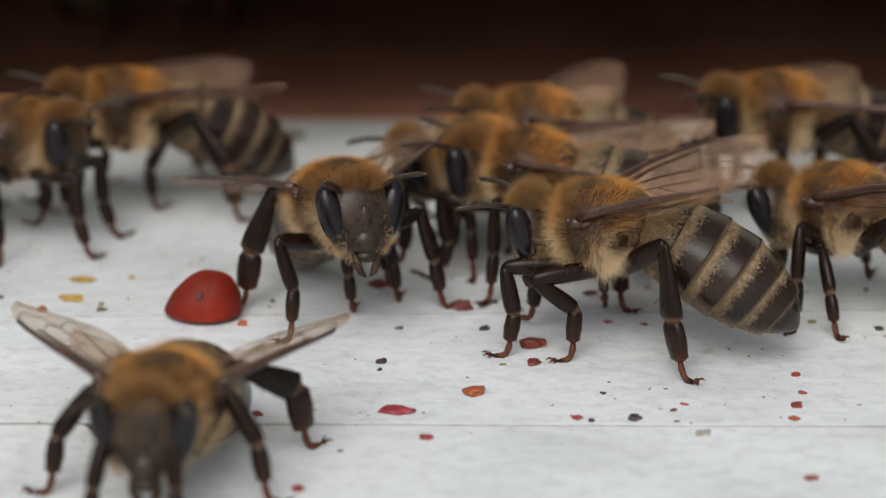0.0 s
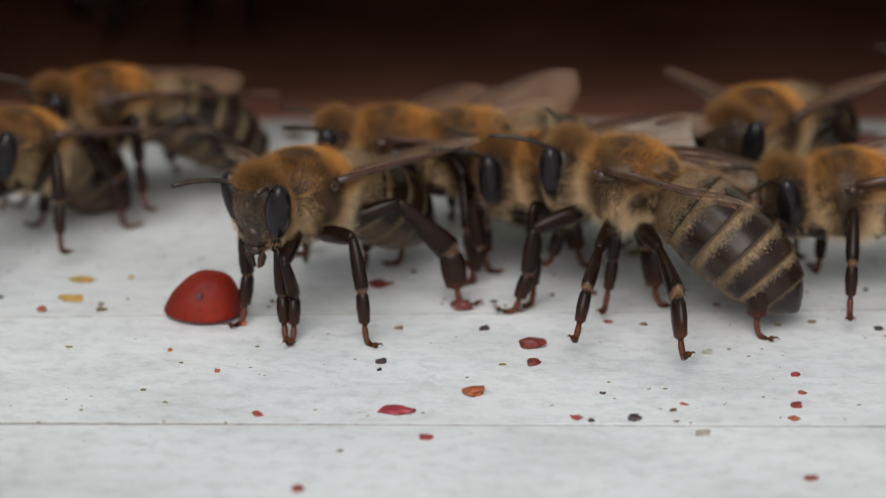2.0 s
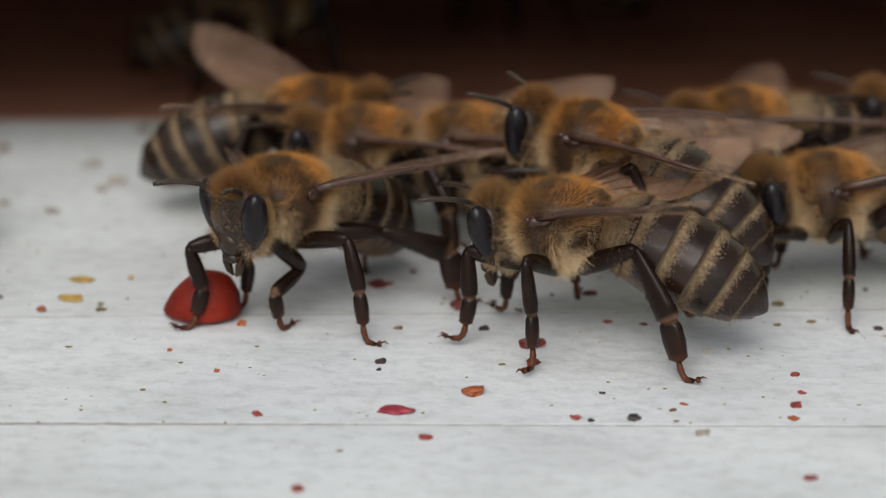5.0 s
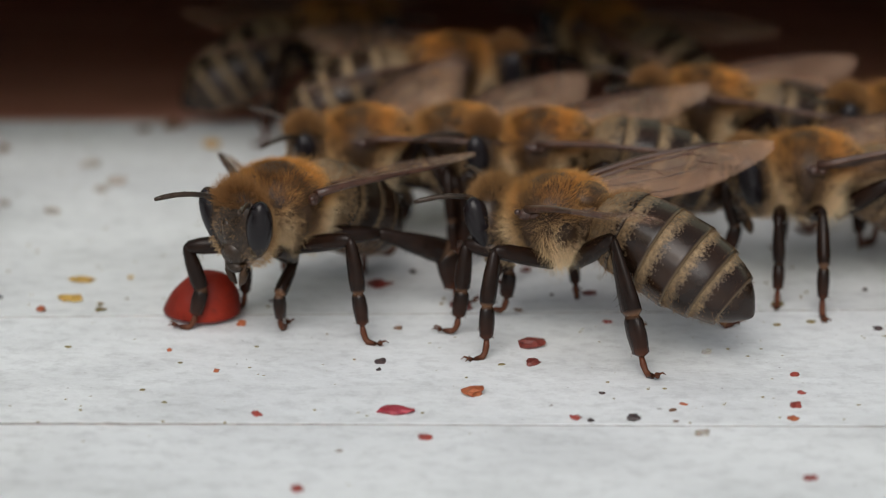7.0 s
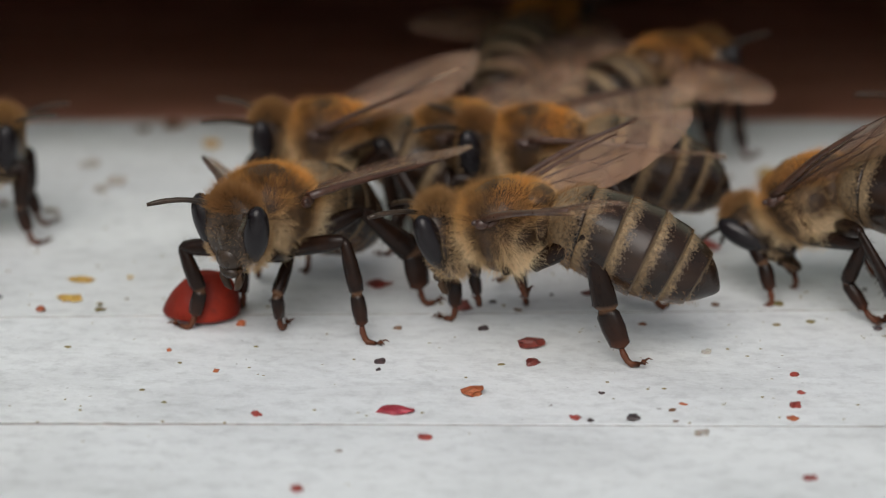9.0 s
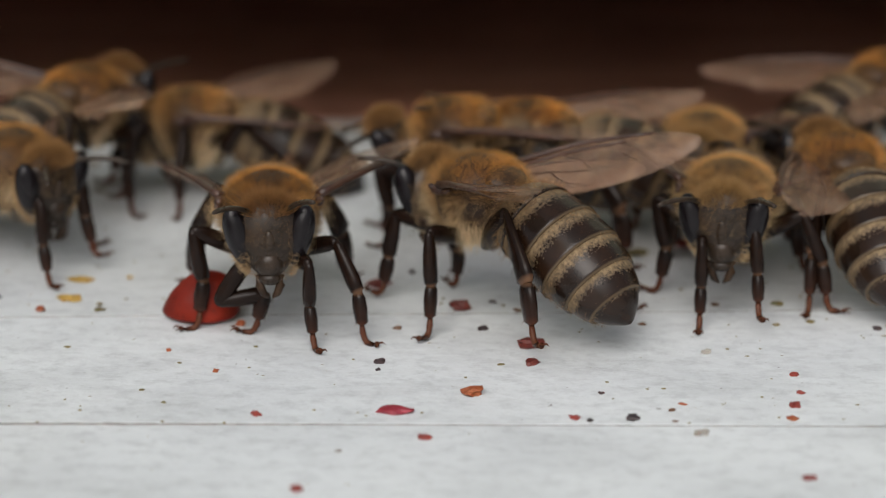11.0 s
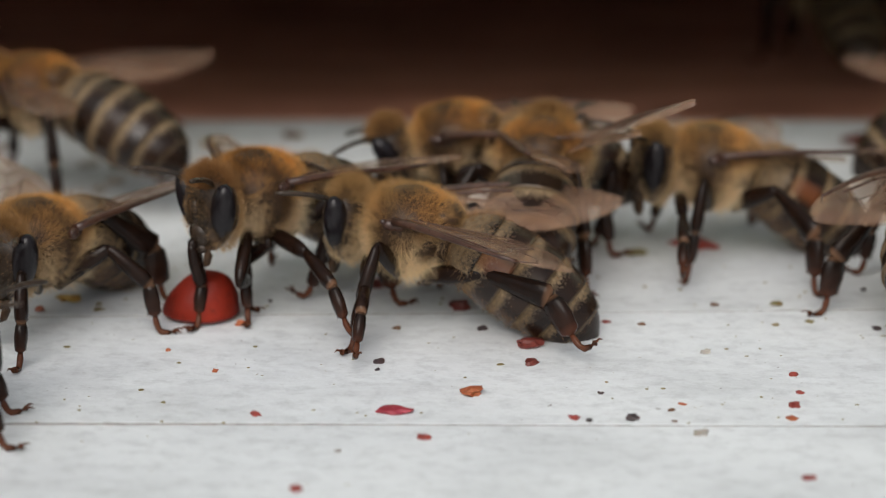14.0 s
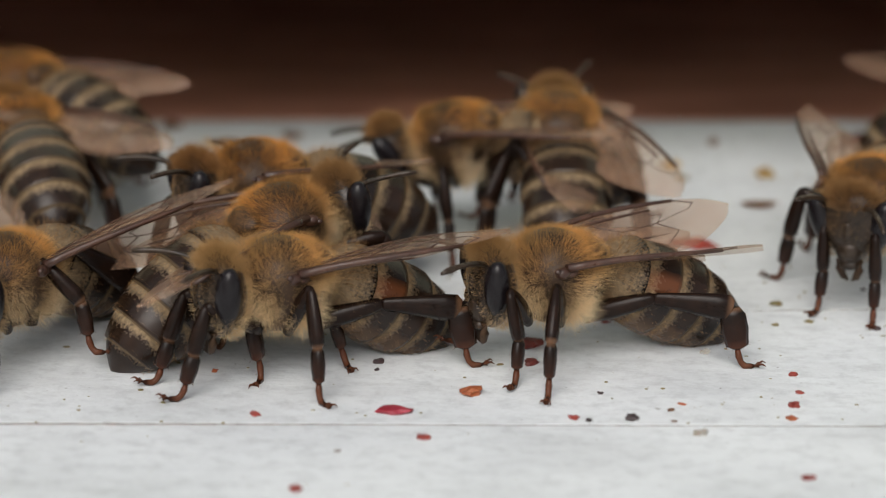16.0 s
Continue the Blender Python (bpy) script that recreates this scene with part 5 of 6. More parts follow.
    crawl(wandering_bee, [(0, -15.9, 6.0, 195.8, 0.21, -1.3), (0.5, -17.3, 6.6, 197.2, 0.33, -1.5), (1, -16.4, 7.4, 197.7, 0.27, -2.4), (1.5, -15.1, 7.6, 202.0, 0.36, 0.8), (2, -16.7, 6.4, 206.1, 0.19, 0.3), (2.5, -15.6, 7.9, 213.1, 0.1, 1.3), (3, -14.0, 6.4, 229.7, 0.12, 3.2), (3.5, -13.5, 4.8, 254.1, 0.02, 2.4), (3.75, -11.7, 4.0, 275, 0.0, 0.0), (4, -10.4, 3.3, 293.4, 0.32, -0.9), (5, -6.3, 5.0, 355, 0.0, 0.0), (6.5, 0.3, 10.8, 354.8, 0.16, -0.2), (7, 0.6, 13.5, 360.7, 0.23, -0.6), (7.5, 2.1, 15.6, 5.0, 0.05, 0.0), (8, 5.0, 14.8, 50, 0.0, 0.0), (8.5, 8.6, 19.3, 75, 0.0, 0.0), (9, 5.8, 22.9, 70.2, 0.2, 3.7), (10, 10.4, 83.6, 90, -0.6, 0), (16, 10.4, 83.6, 90, -0.6, 0)], seed=6, feet={'middle_left': [(0, 0.2, -14.54, 5.94, 0.06)]}, wings=[(0.0, 42.6, 16.0, 20.0, 30.0, 2.0, 30.0), (0.5, 43.2, 14.2, 20.0, 30.0, 2.0, 30.0), (1, 45.9, 16.0, 20.0, 30.0, 2.0, 30.0), (1.5, 46.0, 10.2, 20.0, 30.0, 2.0, 30.0), (2, -2.9, -2.4, 20.0, 11.6, -3.0, 30.0), (2.5, 4.0, -1.7, 20.0, 0.5, 0.1, 30.0), (3, -5.7, 2.2, 19.0, 12.7, 0.5, 27.5), (3.5, 3.3, 4.3, 18.0, 24.8, 1.0, 25.0), (4.0, 12.3, 6.3, 30.0, 37.0, 1.4, 0.0), (4.2, 40.0, 24.0, 30.0, 62.0, 12.0, 0.0), (6.3, 22.0, 6.0, 20.0, 30.0, 4.0, 30.0), (16.0, 22.0, 6.0, 20.0, 30.0, 4.0, 30.0)], tail=[(0, -0.1, 0), (0.5, -0.9, 0), (1, -3.1, 0), (1.5, 4.3, 0), (2, -3.7, 0), (2.5, -0.3, 0), (3, 1.3, 0), (9, 6.7, 0), (16, 6.7, 0)])
    crawl(leaving_bee, [(0, -10.1, -28.1, 264.2, -1.71, -2.7), (0.25, -10.8, -29.1, 242, -1.4, 0), (0.5, -11.7, -30.1, 238.5, -1.39, 0.4), (0.75, -14.6, -33.8, 215, -1.4, 0), (1, -19.4, -36.9, 222.8, -1.25, 3.0), (1.5, -20.2, -37.9, 206, -1.4, 0), (2, -22.9, -37.9, 200, -1.4, 0), (16, -26.9, -37.9, 200, -1.4, 0)], seed=7, feet={'hind_left': [(0, 0.2, -5.16, -24.23, 0.0), (0.4, 0.6, -4.67, -27.41, 0.0)]}, wings=[(0.0, 26.2, 5.1, 14.0, 39.3, 6.9, 12.0), (0.5, 15.6, -1.1, 14.0, 37.7, 6.0, 12.0), (16.0, 55.0, 16.0, 14.0, 58.0, 12.0, 12.0)], tail=[(0, 0.5, 0), (0.5, 0.5, 0), (1, 5.5, 0), (16, 5.5, 0)])
    crawl(doorway_bee, [(0, 16.4, 4.4, 191.0, 0.45, -0.1), (0.5, 15.8, 4.6, 185.3, 0.49, -2.9), (1, 16.2, 3.1, 196.7, 0.3, 0.5), (1.5, 15.1, 2.0, 221.1, 0.1, 0.9), (2, 15.3, 2.3, 233.7, 0.25, 1.8), (2.5, 16.9, 2.7, 266.0, 0.42, -0.9), (3, 17.0, 3.2, 267.0, 0.48, -1.8), (3.5, 15.9, 3.3, 196.9, 0.26, -3.5), (4, 14.8, 2.7, 198.5, 0.17, 0.1), (6.5, 14.1, 4.2, 195.0, -0.06, 0.0), (7, 13.2, 6.3, 181.4, 0.18, -2.1), (7.5, 12.3, 6.8, 168.5, 0.16, -2.9), (8, 10.4, 7.2, 114.8, 0.31, 2.7), (8.5, 7.0, 11.8, 104.0, 0.32, 0.0), (9, 12.0, 13.2, 38.1, 0.26, 0.4), (9.2, 13.1, 14.5, 34.8, -0.05, -0.1), (10.2, 23.8, 83.6, 80, -0.6, 0), (16, 23.8, 83.6, 80, -0.6, 0)], seed=8, wings=[(0.0, 26.0, 4.0, 15.0, 36.4, -1.2, 45.0), (0.5, 26.0, 4.0, 15.0, 45.5, 0.4, 45.0), (1, 26.0, 4.0, 15.0, 40.3, -0.0, 45.0), (1.2, 26.0, 4.0, 15.0, 44.4, 1.9, 45.0), (1.5, 31.2, 7.8, 15.0, 50.6, 4.7, 35.6), (2.0, 9.8, 5.8, 15.0, 49.4, -0.1, 20.0), (2.5, 40.0, 14.0, 15.0, 32.9, 2.2, 20.0), (3.0, 40.0, 14.0, 15.0, 28.1, 2.5, 20.0), (3.5, 28.3, 5.7, 15.0, 75.6, -1.4, 40.8), (3.6, 26.0, 4.0, 15.0, 68.7, -0.8, 45.0), (4, 26.0, 4.0, 15.0, 41.0, 1.4, 45.0), (4.2, 26.0, 4.0, 15.0, 42.0, 1.5, 45.0), (6.3, 26.0, 4.0, 15.0, 52.2, 2.4, 20.0), (6.5, 25.7, 3.7, 15.8, 53.2, 2.5, 20.0), (7, 24.8, 2.8, 17.9, 20.4, 8.7, 20.0), (7.5, 2.0, 12.3, 20.0, 57.3, 8.5, 20.0), (8.0, 43.8, 15.8, 15.0, 94.2, 8.3, 20.0), (8.5, 41.8, 9.0, 15.0, 31.7, 14.2, 15.0), (9, 51.1, -1.3, 15.0, 71.2, 5.9, 15.0), (9.2, 42.9, 3.0, 15.0, 70.9, 5.8, 15.0), (16.0, 60.0, 4.0, 15.0, 60.0, 4.0, 15.0)], tail=[(0, 4.7, 0), (8, 4.7, 0), (16, 4.7, 0)])
    crawl(nosing_bee, [(0, 17.5, -8.0, 151.0, -0.56, 6.4), (0.5, 17.5, -7.6, 146.1, -0.62, 5.2), (1, 18.5, -7.9, 158.0, -0.42, 5.4), (1.5, 18.9, -7.8, 198.8, -0.49, 2.5), (2, 18.1, -6.4, 190.0, -0.38, 0.0), (2.5, 17.1, -7.2, 155.8, -0.46, 1.5), (3, 17.6, -7.0, 149.9, -0.54, 10.1), (3.5, 17.8, -5.7, 150.1, -0.38, 4.9), (4, 17.4, -6.9, 198.1, -0.53, -1.4), (6.5, 17.0, -5.3, 188.9, -0.17, -0.3), (7, 16.7, -4.6, 189.1, -0.02, -0.4), (7.5, 16.6, -5.9, 178.7, -0.36, 15.8), (8, 16.1, -7.0, 163.0, -0.53, 34.0), (8.5, 16.1, -7.1, 155.5, -0.5, 34.0), (9, 16.3, -7.3, 148.0, -0.47, 34.0), (9.2, 15.7, -8.0, 146.0, -0.67, 34.0), (10.2, 18.4, -4.9, 140, -0.5, 0), (11.5, 18.5, -2.2, 75.9, -0.56, 1.6), (12, 20.2, -1.7, 70.1, -0.42, 0.4), (12.5, 20.0, -2.0, 64.8, -0.54, 3.7), (13, 20.4, 1.0, 74.2, -0.7, 5.7), (13.5, 21.2, -4.0, 69.8, -0.25, 4.3), (14, 23.0, -6.2, 70, -0.5, 0), (14.5, 24.8, -4.9, 60, -0.5, 0), (15, 26.9, -1.7, 40, -0.5, 0), (15.5, 26.0, -3.1, -30, -0.5, 0), (16, 19.3, -6.5, -115.4, -0.74, 4.4)], seed=9, feet={'front_left': [(0, 1.2, 16.97, -12.21, 0.0), (3.3, 3.7, 19.0, -10.47, 0.0), (6.4, 7.2, 14.99, -8.24, 0.06), (7.4, 9.2, 14.89, -8.16, 0.06)], 'middle_left': [(7.4, 7.7, 18.27, -9.1, 0.0), (8.9, 9.2, 19.03, -10.55, 0.0)], 'hind_left': [(11.4, 11.7, 14.74, -10.33, 0.0), (11.9, 12.2, 15.33, -7.04, 0.06), (12.4, 12.7, 16.34, -6.28, 0.06)], 'hind_right': [(11.4, 11.7, 18.23, -10.97, 0.0), (12.4, 12.7, 19.68, -7.05, 0.06)]}, head=[(0, 0, 8, 0), (6, 0, 10, 0), (7.6, 0, 16, 0), (8.0, 5, 24, 0), (9.2, 5, 24, 0), (11, 0, 4, 0), (16, 0, 4, 0)], wings=[(0, 16, 13, 44, 20, 6, 20), (7.0, 16, 13, 44, 20, 6, 20), (8.0, 14, 8, 26, 20, 6, 20), (9.2, 14, 10, 28, 20, 6, 20), (10.4, 20, 4, 16, 24, 6, 20), (16, 20, 4, 16, 24, 6, 20)], tail=[(0, 0, 0), (7.0, 0, 0), (8.0, -10, 0), (9.2, -10, 0), (11.5, 2.7, 0), (12, 0.6, 0), (12.5, 6.5, 0), (13, 10.1, 0), (13.5, 7.7, 0), (16, 7.7, 0)])
    crawl(edge_bee, [(0, -20.7, 1.3, -15.4, -0.07, -3.2), (0.5, -20.4, 1.4, 0.6, -0.6, -3.3), (1, -20.4, 1.5, 1.7, -0.52, -2.2), (1.5, -21.5, 4.3, -16.7, -0.44, -0.8), (1.75, -20.8, 1.4, 95, -0.6, 0), (2, -20.2, 0.7, 244.3, -0.41, -8.8), (2.5, -20.9, -0.3, 230, -0.6, 0), (3.5, -21.2, -0.5, 230, -0.6, 0), (4, -22.1, -0.7, 225, -0.6, 0), (4.2, -22.9, -1.0, 220, -0.6, 0), (5, -30.1, -2.4, 200, -0.6, 0), (6, -39.0, -2.4, 200, -0.6, 0), (16, -39.5, -2.4, 200, -0.6, 0)], seed=10, feet={'middle_left': [(2.0, 3.8, -15.81, -2.36, 0.06)], 'hind_left': [(2.0, 4.1, -15.69, 2.9, 0.06)], 'front_right': [(0.4, 1.2, -15.78, 4.54, 0.06)], 'middle_right': [(0.4, 1.2, -17.26, 2.09, 0.06)]})
    crawl(visitor_bee, [(0, 26.6, -12.8, 180, -0.5, 0), (9.2, 23.8, -9.6, 200, -0.5, 0), (10.5, 15.5, -7.1, 250, -0.5, 0), (11.5, 10.6, -8.1, 262.3, -0.49, 4.2), (12, 9.2, -11.0, 214.6, -0.34, 1.2), (12.5, 8.2, -8.7, 191.4, -0.09, -17.7), (13, 5.1, -9.7, 188.8, -1.17, -3.9), (13.5, 1.3, -10.1, 164.5, -0.91, -4.1), (14, -1.3, -10.0, 166.7, -0.93, -7.2), (14.5, -4.5, -12.1, 183.2, -1.37, -1.9), (15, -5.9, -13.1, 201.4, -1.05, -4.5), (15.5, -5.4, -14.8, 246.1, -1.06, 0.6), (16, -6.6, -16.1, 212.6, -1.23, -4.2)], seed=11, feet={'front_right': [(11.3, 11.7, 9.27, -10.47, 0.0), (11.9, 12.2, 7.54, -12.22, 0.0), (12.9, 13.1, 0.48, -12.21, 0.0), (13.3, 13.7, 0.24, -12.56, 0.0), (14.4, 14.6, -9.44, -14.23, 0.0), (14.8, 15.2, -9.34, -16.49, 0.0)], 'front_left': [(11.9, 12.2, 8.94, -14.38, 0.0), (12.4, 12.7, 7.0, -11.18, 0.0), (12.9, 13.1, 2.52, -13.71, 0.0), (13.3, 13.7, -3.1, -14.5, 0.0), (13.9, 14.1, -3.63, -16.18, 0.0), (14.4, 15.1, -6.94, -17.44, 0.0), (15.4, 15.7, -5.46, -16.94, 0.0), (15.9, 16, -10.44, -19.26, 0.0)], 'middle_left': [(11.3, 11.7, 13.49, -12.36, 0.0), (11.9, 12.2, 13.1, -12.57, 0.0), (12.4, 12.7, 9.8, -11.53, 0.0), (12.9, 13.1, 3.8, -14.7, 0.0), (13.3, 13.7, 3.68, -14.9, 0.0), (14.3, 14.6, -3.63, -16.18, 0.0), (14.9, 15.7, -4.86, -19.57, 0.0)], 'hind_left': [(12.4, 13.1, 14.33, -11.6, 0.0), (13.3, 14.1, 6.26, -15.42, 0.0), (14.4, 15.1, 2.59, -16.06, 0.0), (15.4, 16, 1.19, -15.61, 0.0)]}, wings=[(0.0, 14.0, -5.0, 8.0, 26.0, 2.0, 20.0), (11.5, 24.1, -4.9, 8.0, 26.0, 2.0, 20.0), (12, -0.4, 5.1, 8.0, 26.0, 2.0, 20.0), (12.5, 14.9, 3.9, 8.0, 7.1, 10.4, 20.0), (13, 13.0, -0.8, 8.0, 8.7, 5.1, 20.0), (13.5, 13.8, 6.5, 8.0, 19.3, 8.4, 20.0), (14, 26.2, 7.4, 8.0, 16.7, 9.8, 20.0), (14.5, -14.2, -1.0, 8.0, 31.4, 4.0, 20.0), (15, 6.0, 2.9, 8.0, 32.0, 2.2, 20.0), (15.5, 16.5, -1.0, 8.0, 26.0, 2.0, 20.0), (16.0, 18.8, 14.0, 8.0, 26.0, 2.0, 20.0)], tail=[(0, 1.6, 0), (12.5, 1.6, 0), (13, -0.8, 0), (13.5, 1.1, 0), (14, 2.1, 0), (14.5, -4.2, 0), (15, -8.7, 0), (16, -0.5, 0)])
    crawl(late_bee, [(0, 30.2, 0.9, 180, -1.0, 0), (9.2, 27.7, 1.9, 200, -1.0, 0), (10.5, 16.3, 2.3, 240, -1.0, 0), (11.3, 11.8, 2.6, 262, -1.0, 0), (11.5, 12.1, 2.5, 262.0, -1.03, 0.0), (12, 13.4, -0.2, 240.0, -1.32, 0.0), (12.5, 13.5, -0.5, 200, -1.0, 0), (13, 10.6, -0.8, 205.1, -0.77, -0.5), (13.5, 12.1, -0.8, 195.8, -0.67, -7.6), (14, 12.7, -1.0, 188.9, -0.68, -6.4), (14.5, 13.0, -0.5, 186.4, -0.53, -2.2), (15, 13.4, -2.4, 215.7, -0.81, -8.3), (15.5, 12.0, -10.0, 224.3, -1.67, -2.0), (15.75, 8.7, -13.8, 220, -1.6, 0), (16, 4.7, -14.4, 200.6, -1.49, -1.1)], seed=12, feet={'front_left': [(13.3, 14.8, 10.6, -9.76, 0.0), (14.9, 15.15, 10.77, -9.4, 0.0), (15.4, 15.6, 9.4, -12.22, 0.0), (15.9, 16, 3.06, -17.76, 0.0)], 'middle_left': [(15.4, 15.6, 14.62, -13.18, 0.0), (15.9, 16, 4.35, -19.04, 0.0)], 'hind_left': [(13.3, 14.7, 16.92, -6.74, 0.06), (14.9, 15.15, 20.17, -5.82, 0.06), (15.4, 15.6, 19.14, -5.82, 0.06), (15.9, 16, 12.51, -15.69, 0.0)]}, wings=[(0.0, 40.0, 12.0, 10.0, 40.0, 12.0, 10.0), (11.5, 19.0, -1.5, 10.0, 23.1, 2.3, 10.0), (12, 6.1, -3.8, 10.0, 22.7, 5.7, 10.0), (12.2, 4.2, -2.1, 10.0, 22.6, 7.1, 10.0), (12.8, -1.4, 3.1, 20.0, 22.1, 11.3, 50.0), (13, -3.3, 4.8, 20.0, 22.0, 12.7, 48.9), (13.5, 11.1, 7.7, 20.0, -2.2, 13.5, 46.1), (14, -2.3, 8.7, 20.0, 46.1, -1.3, 43.3), (14.5, -8.1, 1.0, 20.0, 48.7, -6.0, 40.6), (14.6, -6.1, -0.1, 20.0, 42.2, -2.0, 40.0), (15.0, 2.2, -4.7, 20.0, 16.2, 14.1, 42.0), (15.5, 11.4, 5.0, 20.0, 13.3, 30.4, 45.0), (16.0, 2.1, 5.0, 25.0, -4.2, 11.3, 30.0)], tail=[(0, 2.3, 0), (13.5, 2.3, 0), (14, -3.5, 0), (14.5, -5.6, 0), (15, -0.0, 0), (15.5, 13.8, 0), (16, 0.8, 0)])
    crawl(pellet_guest, [(0, -31.6, 4.5, 0, -0.6, 0), (8.5, -26.7, 1.4, 0, -0.6, 0), (9, -23.8, 1.6, 2.2, -0.45, -0.9), (9.2, -23.5, 3.1, -1.7, -0.44, -1.0), (11.5, -18.6, -4.2, -49.1, -0.68, 2.9), (12, -15.6, -9.3, -20.1, -0.73, 0.5), (12.25, -16.6, -11.3, -80, -0.6, 0), (12.5, -17.7, -13.6, -134.2, -0.51, 0.3), (13, -25.6, -14.0, -150, -0.6, 0), (14, -35.0, -14.0, -168, -0.6, 0), (16, -35.0, -14.0, -168, -0.6, 0)], seed=13, feet={'front_right': [(11.4, 11.6, -14.92, -4.53, 0.06), (11.9, 12.1, -13.93, -11.99, 0.0)], 'middle_right': [(11.8, 12.1, -18.36, -13.89, 0.0)], 'front_left': [(11.9, 12.1, -12.45, -8.95, 0.06)], 'middle_left': [(12.4, 12.7, -11.69, -17.56, 0.0)]}, wings=[(0.0, 32.0, 4.0, 12.0, 32.0, 2.0, 14.0), (12, 32.0, 4.0, 12.0, -37.3, -3.2, 14.0), (12.5, 20.6, 4.8, 12.0, 32.0, 2.0, 14.0), (16.0, 32.0, 4.0, 12.0, 32.0, 2.0, 14.0)])
    crawl(left_bee, [(0, -39.1, 13.3, 0, -1.5, 0), (9.2, -32.5, 13.3, 0, -1.5, 0), (10.5, -15.9, 12.1, 100, -1.5, 0), (10.9, -12.7, 9.9, 170, -1.5, 0), (11.5, -13.1, 2.4, 232.2, -1.28, 1.2), (12, -14.2, -0.1, 248.0, -1.27, 0.0), (12.5, -14.3, -3.7, 262.0, -1.28, 0.0), (13, -16.0, -6.0, 216.9, -1.23, -0.8), (13.5, -16.8, -8.3, 265.2, -1.4, 1.0), (14, -17.4, -10.8, 246.7, -1.26, -2.4), (14.5, -16.8, -9.0, 276.5, -1.41, 3.0), (15, -17.4, -9.2, 258.0, -1.11, 0.0), (15.5, -17.7, -9.9, 250.0, -1.14, 0.0), (16, -18.0, -14.8, 245.0, -1.51, 0.6)], seed=14, feet={'front_left': [(13.4, 13.6, -15.63, -10.66, 0.0), (13.9, 14.1, -17.53, -15.85, 0.0), (14.4, 14.7, -14.24, -13.15, 0.0)], 'middle_left': [(13.4, 14.7, -12.25, -11.65, 0.0)]}, wings=[(0.0, 36.0, 18.0, 14.0, 36.0, 8.0, 12.0), (12, 1.6, -1.2, 14.0, 36.0, 8.0, 12.0), (13, 66.6, 29.3, 14.0, 55.7, -0.1, 12.0), (13.5, 29.7, 7.3, 14.0, 20.0, 5.2, 12.0), (14, 6.8, 5.2, 14.0, 36.0, 8.0, 12.0), (14.5, 30.9, 1.4, 14.0, 36.0, 8.0, 12.0), (15, 17.4, -0.1, 14.0, 36.0, 8.0, 12.0), (16.0, 36.0, 18.0, 14.0, 36.0, 8.0, 12.0)], tail=[(0, 0.6, 0), (16, 0.6, 0)])
    crawl(back_left_bee, [(0, -44.8, 14.7, 0, 0.0, 0.0), (9.2, -35.7, 14.7, 0, 0.0, 0.0), (10.5, -19.5, 7.6, 40, 0.0, 0.0), (11.5, -17.2, 6.4, 74.0, 0.36, 0.0), (12, -17.1, 6.2, 86.0, 0.31, 0.0), (12.5, -19.7, 8.7, 136.7, 0.49, 3.6), (13, -20.3, 8.9, 144.1, 0.43, 3.3), (13.5, -20.2, 8.1, 146.8, 0.44, 2.5), (14, -20.5, 8.2, 152.5, 0.43, 2.3), (14.5, -20.9, 8.4, 158.0, 0.32, 2.6), (15, -21.1, 8.6, 161.6, 0.44, 1.7), (15.5, -20.4, 8.6, 150.0, 0.29, 0.0), (16, -21.3, 8.7, 143.9, 0.45, 2.7)], seed=15, wings=[(0.0, 60.0, 14.0, 12.0, 62.0, 14.0, 14.0), (11.5, 60.0, 14.0, 12.0, 50.8, 15.1, 14.0), (12, 11.1, 17.0, 12.0, 49.9, 15.9, 14.0), (12.1, 60.0, 14.0, 12.0, 47.8, 12.6, 14.0), (12.5, 49.3, 8.7, 12.0, 39.8, -0.7, 15.3), (12.7, 44.0, 6.0, 12.0, 31.2, 1.6, 16.0), (13, 44.0, 6.0, 12.0, 18.4, 5.0, 16.0), (13.5, 44.0, 6.0, 12.0, 15.1, 7.9, 16.0), (14, 44.0, 6.0, 12.0, 64.0, -0.0, 16.0), (14.5, 44.0, 6.0, 12.0, 78.3, -5.6, 16.0), (15.0, 44.0, 6.0, 12.0, 79.2, -11.0, 16.0), (15.5, 40.0, 3.0, 12.0, 44.6, -4.5, 16.0), (16.0, 40.0, 3.0, 12.0, 10.1, 2.1, 16.0)], tail=[(0, 7.2, 0), (12.5, 7.2, 0), (13, 5.5, 0), (13.5, 4.0, 0), (14, 3.4, 0), (14.5, 3.6, 0), (15, 2.2, 0), (16, 4.3, 0)])
    crawl(following_bee, [(0, -37.7, 0.3, 0, 0.0, 0.0), (14.5, -27.2, 1.3, 0, 0.0, 0.0), (15, -23.7, 1.3, 30, 0.0, 0.0), (15.5, -15.1, 2.8, 43.8, -0.29, 4.6), (16, -20.2, 1.8, 110.2, 0.08, 3.1)], seed=16, tail=[(0, 5.5, 0), (16, 5.5, 0)])
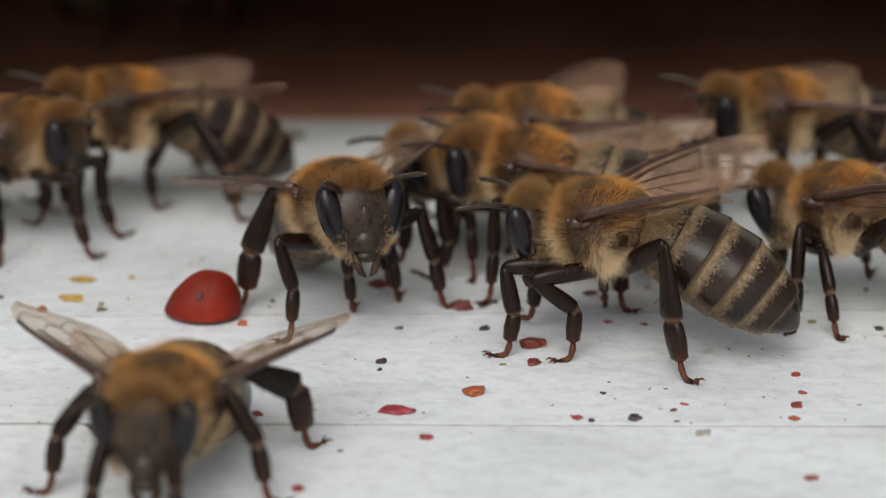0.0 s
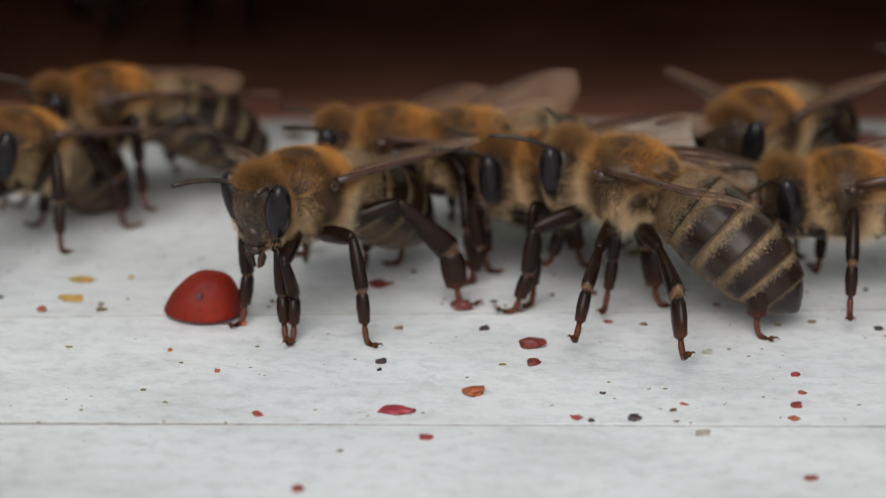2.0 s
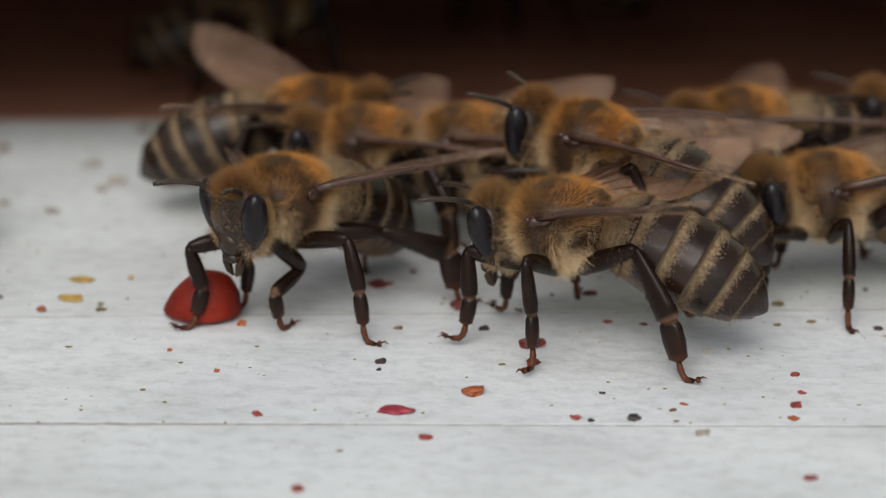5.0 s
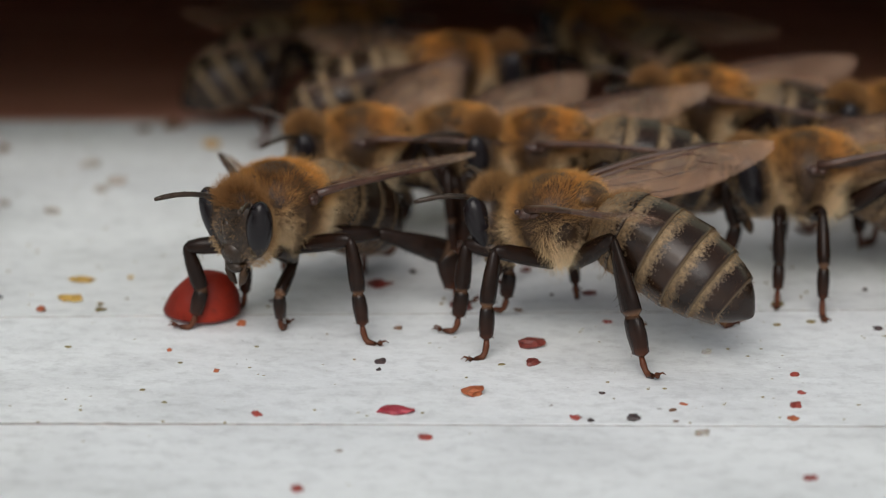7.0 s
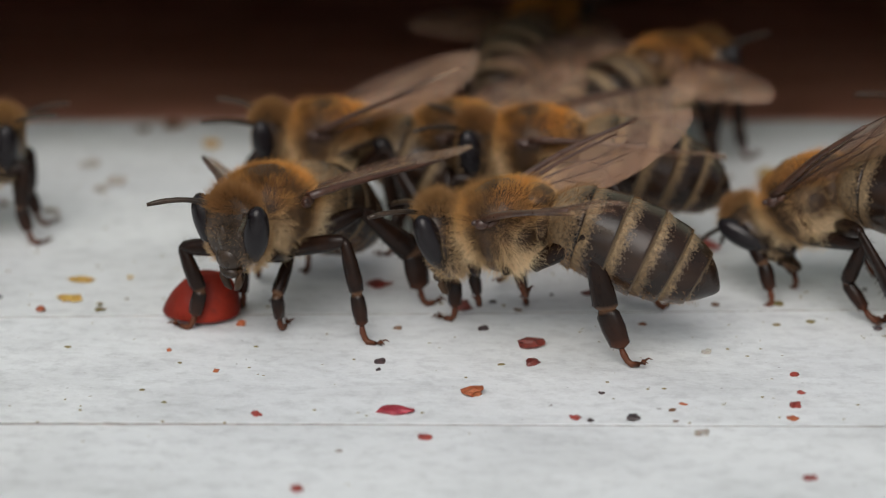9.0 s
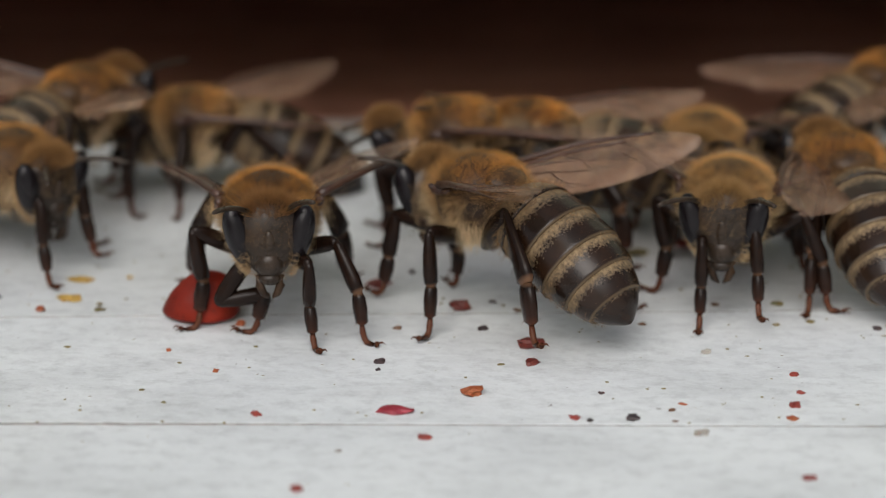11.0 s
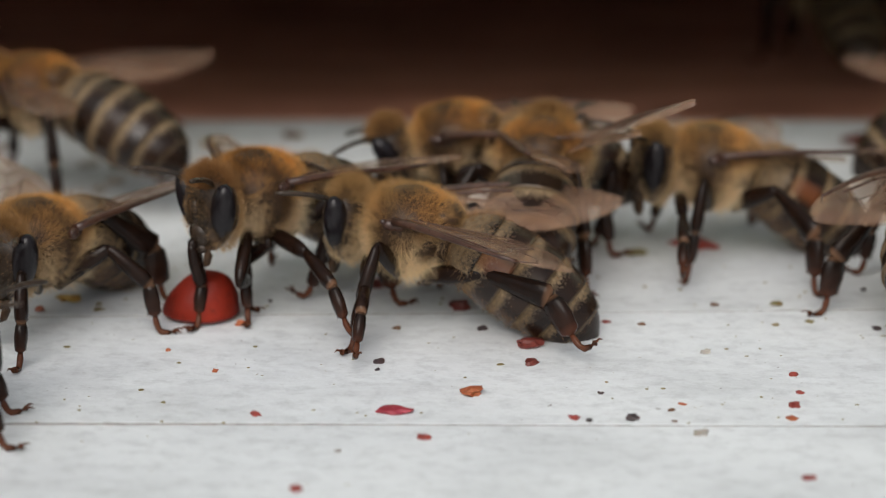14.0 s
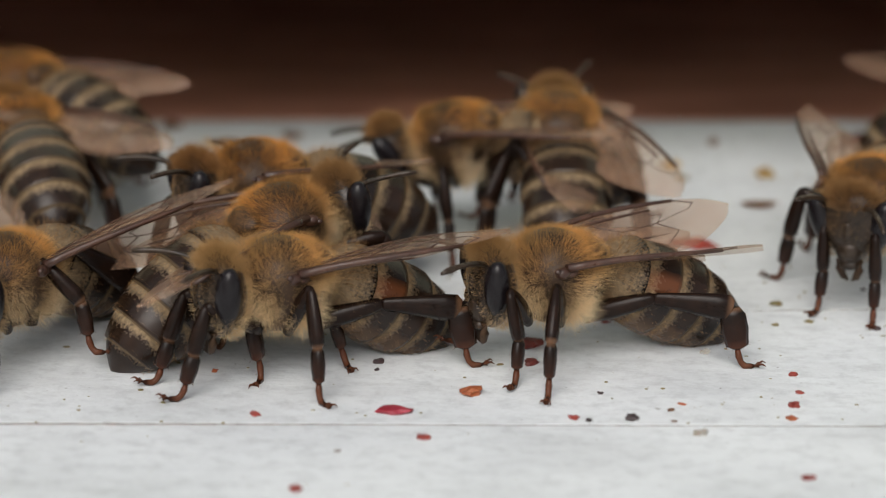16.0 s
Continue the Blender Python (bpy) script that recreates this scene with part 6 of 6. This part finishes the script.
    crawl(crossing_bee, [(0, -26.4, -26.0, 0, -1.2, 0), (13.5, -23.2, -23.7, 0, -1.2, 0), (14, -20.9, -22.4, 0, -1.2, 0), (14.5, -19.4, -22.4, 5, -1.2, 0), (15, -16.3, -18.0, 4.6, -0.5, -15.5), (15.5, -11.2, -15.1, 2.8, -1.05, -13.5), (16, -6.7, -12.0, 29.8, -0.23, -13.1)], seed=17, feet={'front_right': [(14.9, 15.1, -13.04, -17.74, 0.0), (15.4, 15.6, -9.13, -19.98, 0.0)], 'middle_right': [(14.9, 15.1, -13.38, -20.27, 0.0), (15.4, 15.6, -14.64, -21.6, 0.0)]}, tail=[(0, -0.0, 0), (15.5, -0.0, 0), (16, 4.9, 0)])
    crawl(inner_bee, [(0, -17.1, 46.5, -5, -0.6, 0), (2, -16.4, 47.4, 0, -0.6, 0), (4.2, -14.8, 46.5, 0, -0.6, 0), (5.2, -9.6, 29.6, 5, -0.6, 0), (6.5, -6.1, 19.9, 15, 0.0, 0.0), (7, -6.2, 22.6, 12, 0.0, 0.0), (7.5, -2.2, 21.2, 10, 0.0, 0.0), (8, 0.5, 29.6, 30, -0.6, 0), (8.5, 1.7, 41.0, 70, -0.6, 0), (9.2, 2.6, 83.6, 90, -0.6, 0), (16, 2.6, 83.6, 90, -0.6, 0)], seed=18)
    crawl(shadow_bee, [(0, 5.4, 83.6, 180, -0.6, 0), (4.4, 5.1, 75.4, 175, -0.6, 0), (5.4, 5.3, 31.1, 174, -0.6, 0), (6.5, 6.9, 18.5, 165, 0.0, 0.0), (7, 9.2, 22.6, 140, 0.0, 0.0), (7.5, 11.5, 52.3, 95, -0.6, 0), (16, 13.7, 83.6, 95, -0.6, 0)], seed=19)
    crawl(far_right_bee, [(0, 30.7, 14.7, 180, 0.0, 0.0), (5.5, 23.3, 4.9, 182, 0.0, 0.0), (6.3, 21.6, 4.4, 183, 0.0, 0.0), (6.5, 21.6, 4.1, 184.0, -0.07, 0.4), (7, 22.7, 4.4, 185, 0.0, 0.0), (7.5, 21.4, 3.4, 188, 0.0, 0.0), (8, 20.0, 4.9, 188, 0.0, 0.0), (8.5, 23.6, 3.4, 170, 0.0, 0.0), (9.2, 26.6, 3.4, 150, 0.0, 0.0), (10.5, 26.4, 8.8, 60, 0.0, 0.0), (11.3, 21.9, 11.1, 22, 0.0, 0.0), (11.5, 22.2, 10.6, 15.0, -0.01, 0.0), (12, 28.4, 8.8, 8, 0.0, 0.0), (12.5, 29.6, 8.2, 5, 0.0, 0.0), (16, 29.7, 8.2, 5, 0.0, 0.0)], seed=20)


motions()
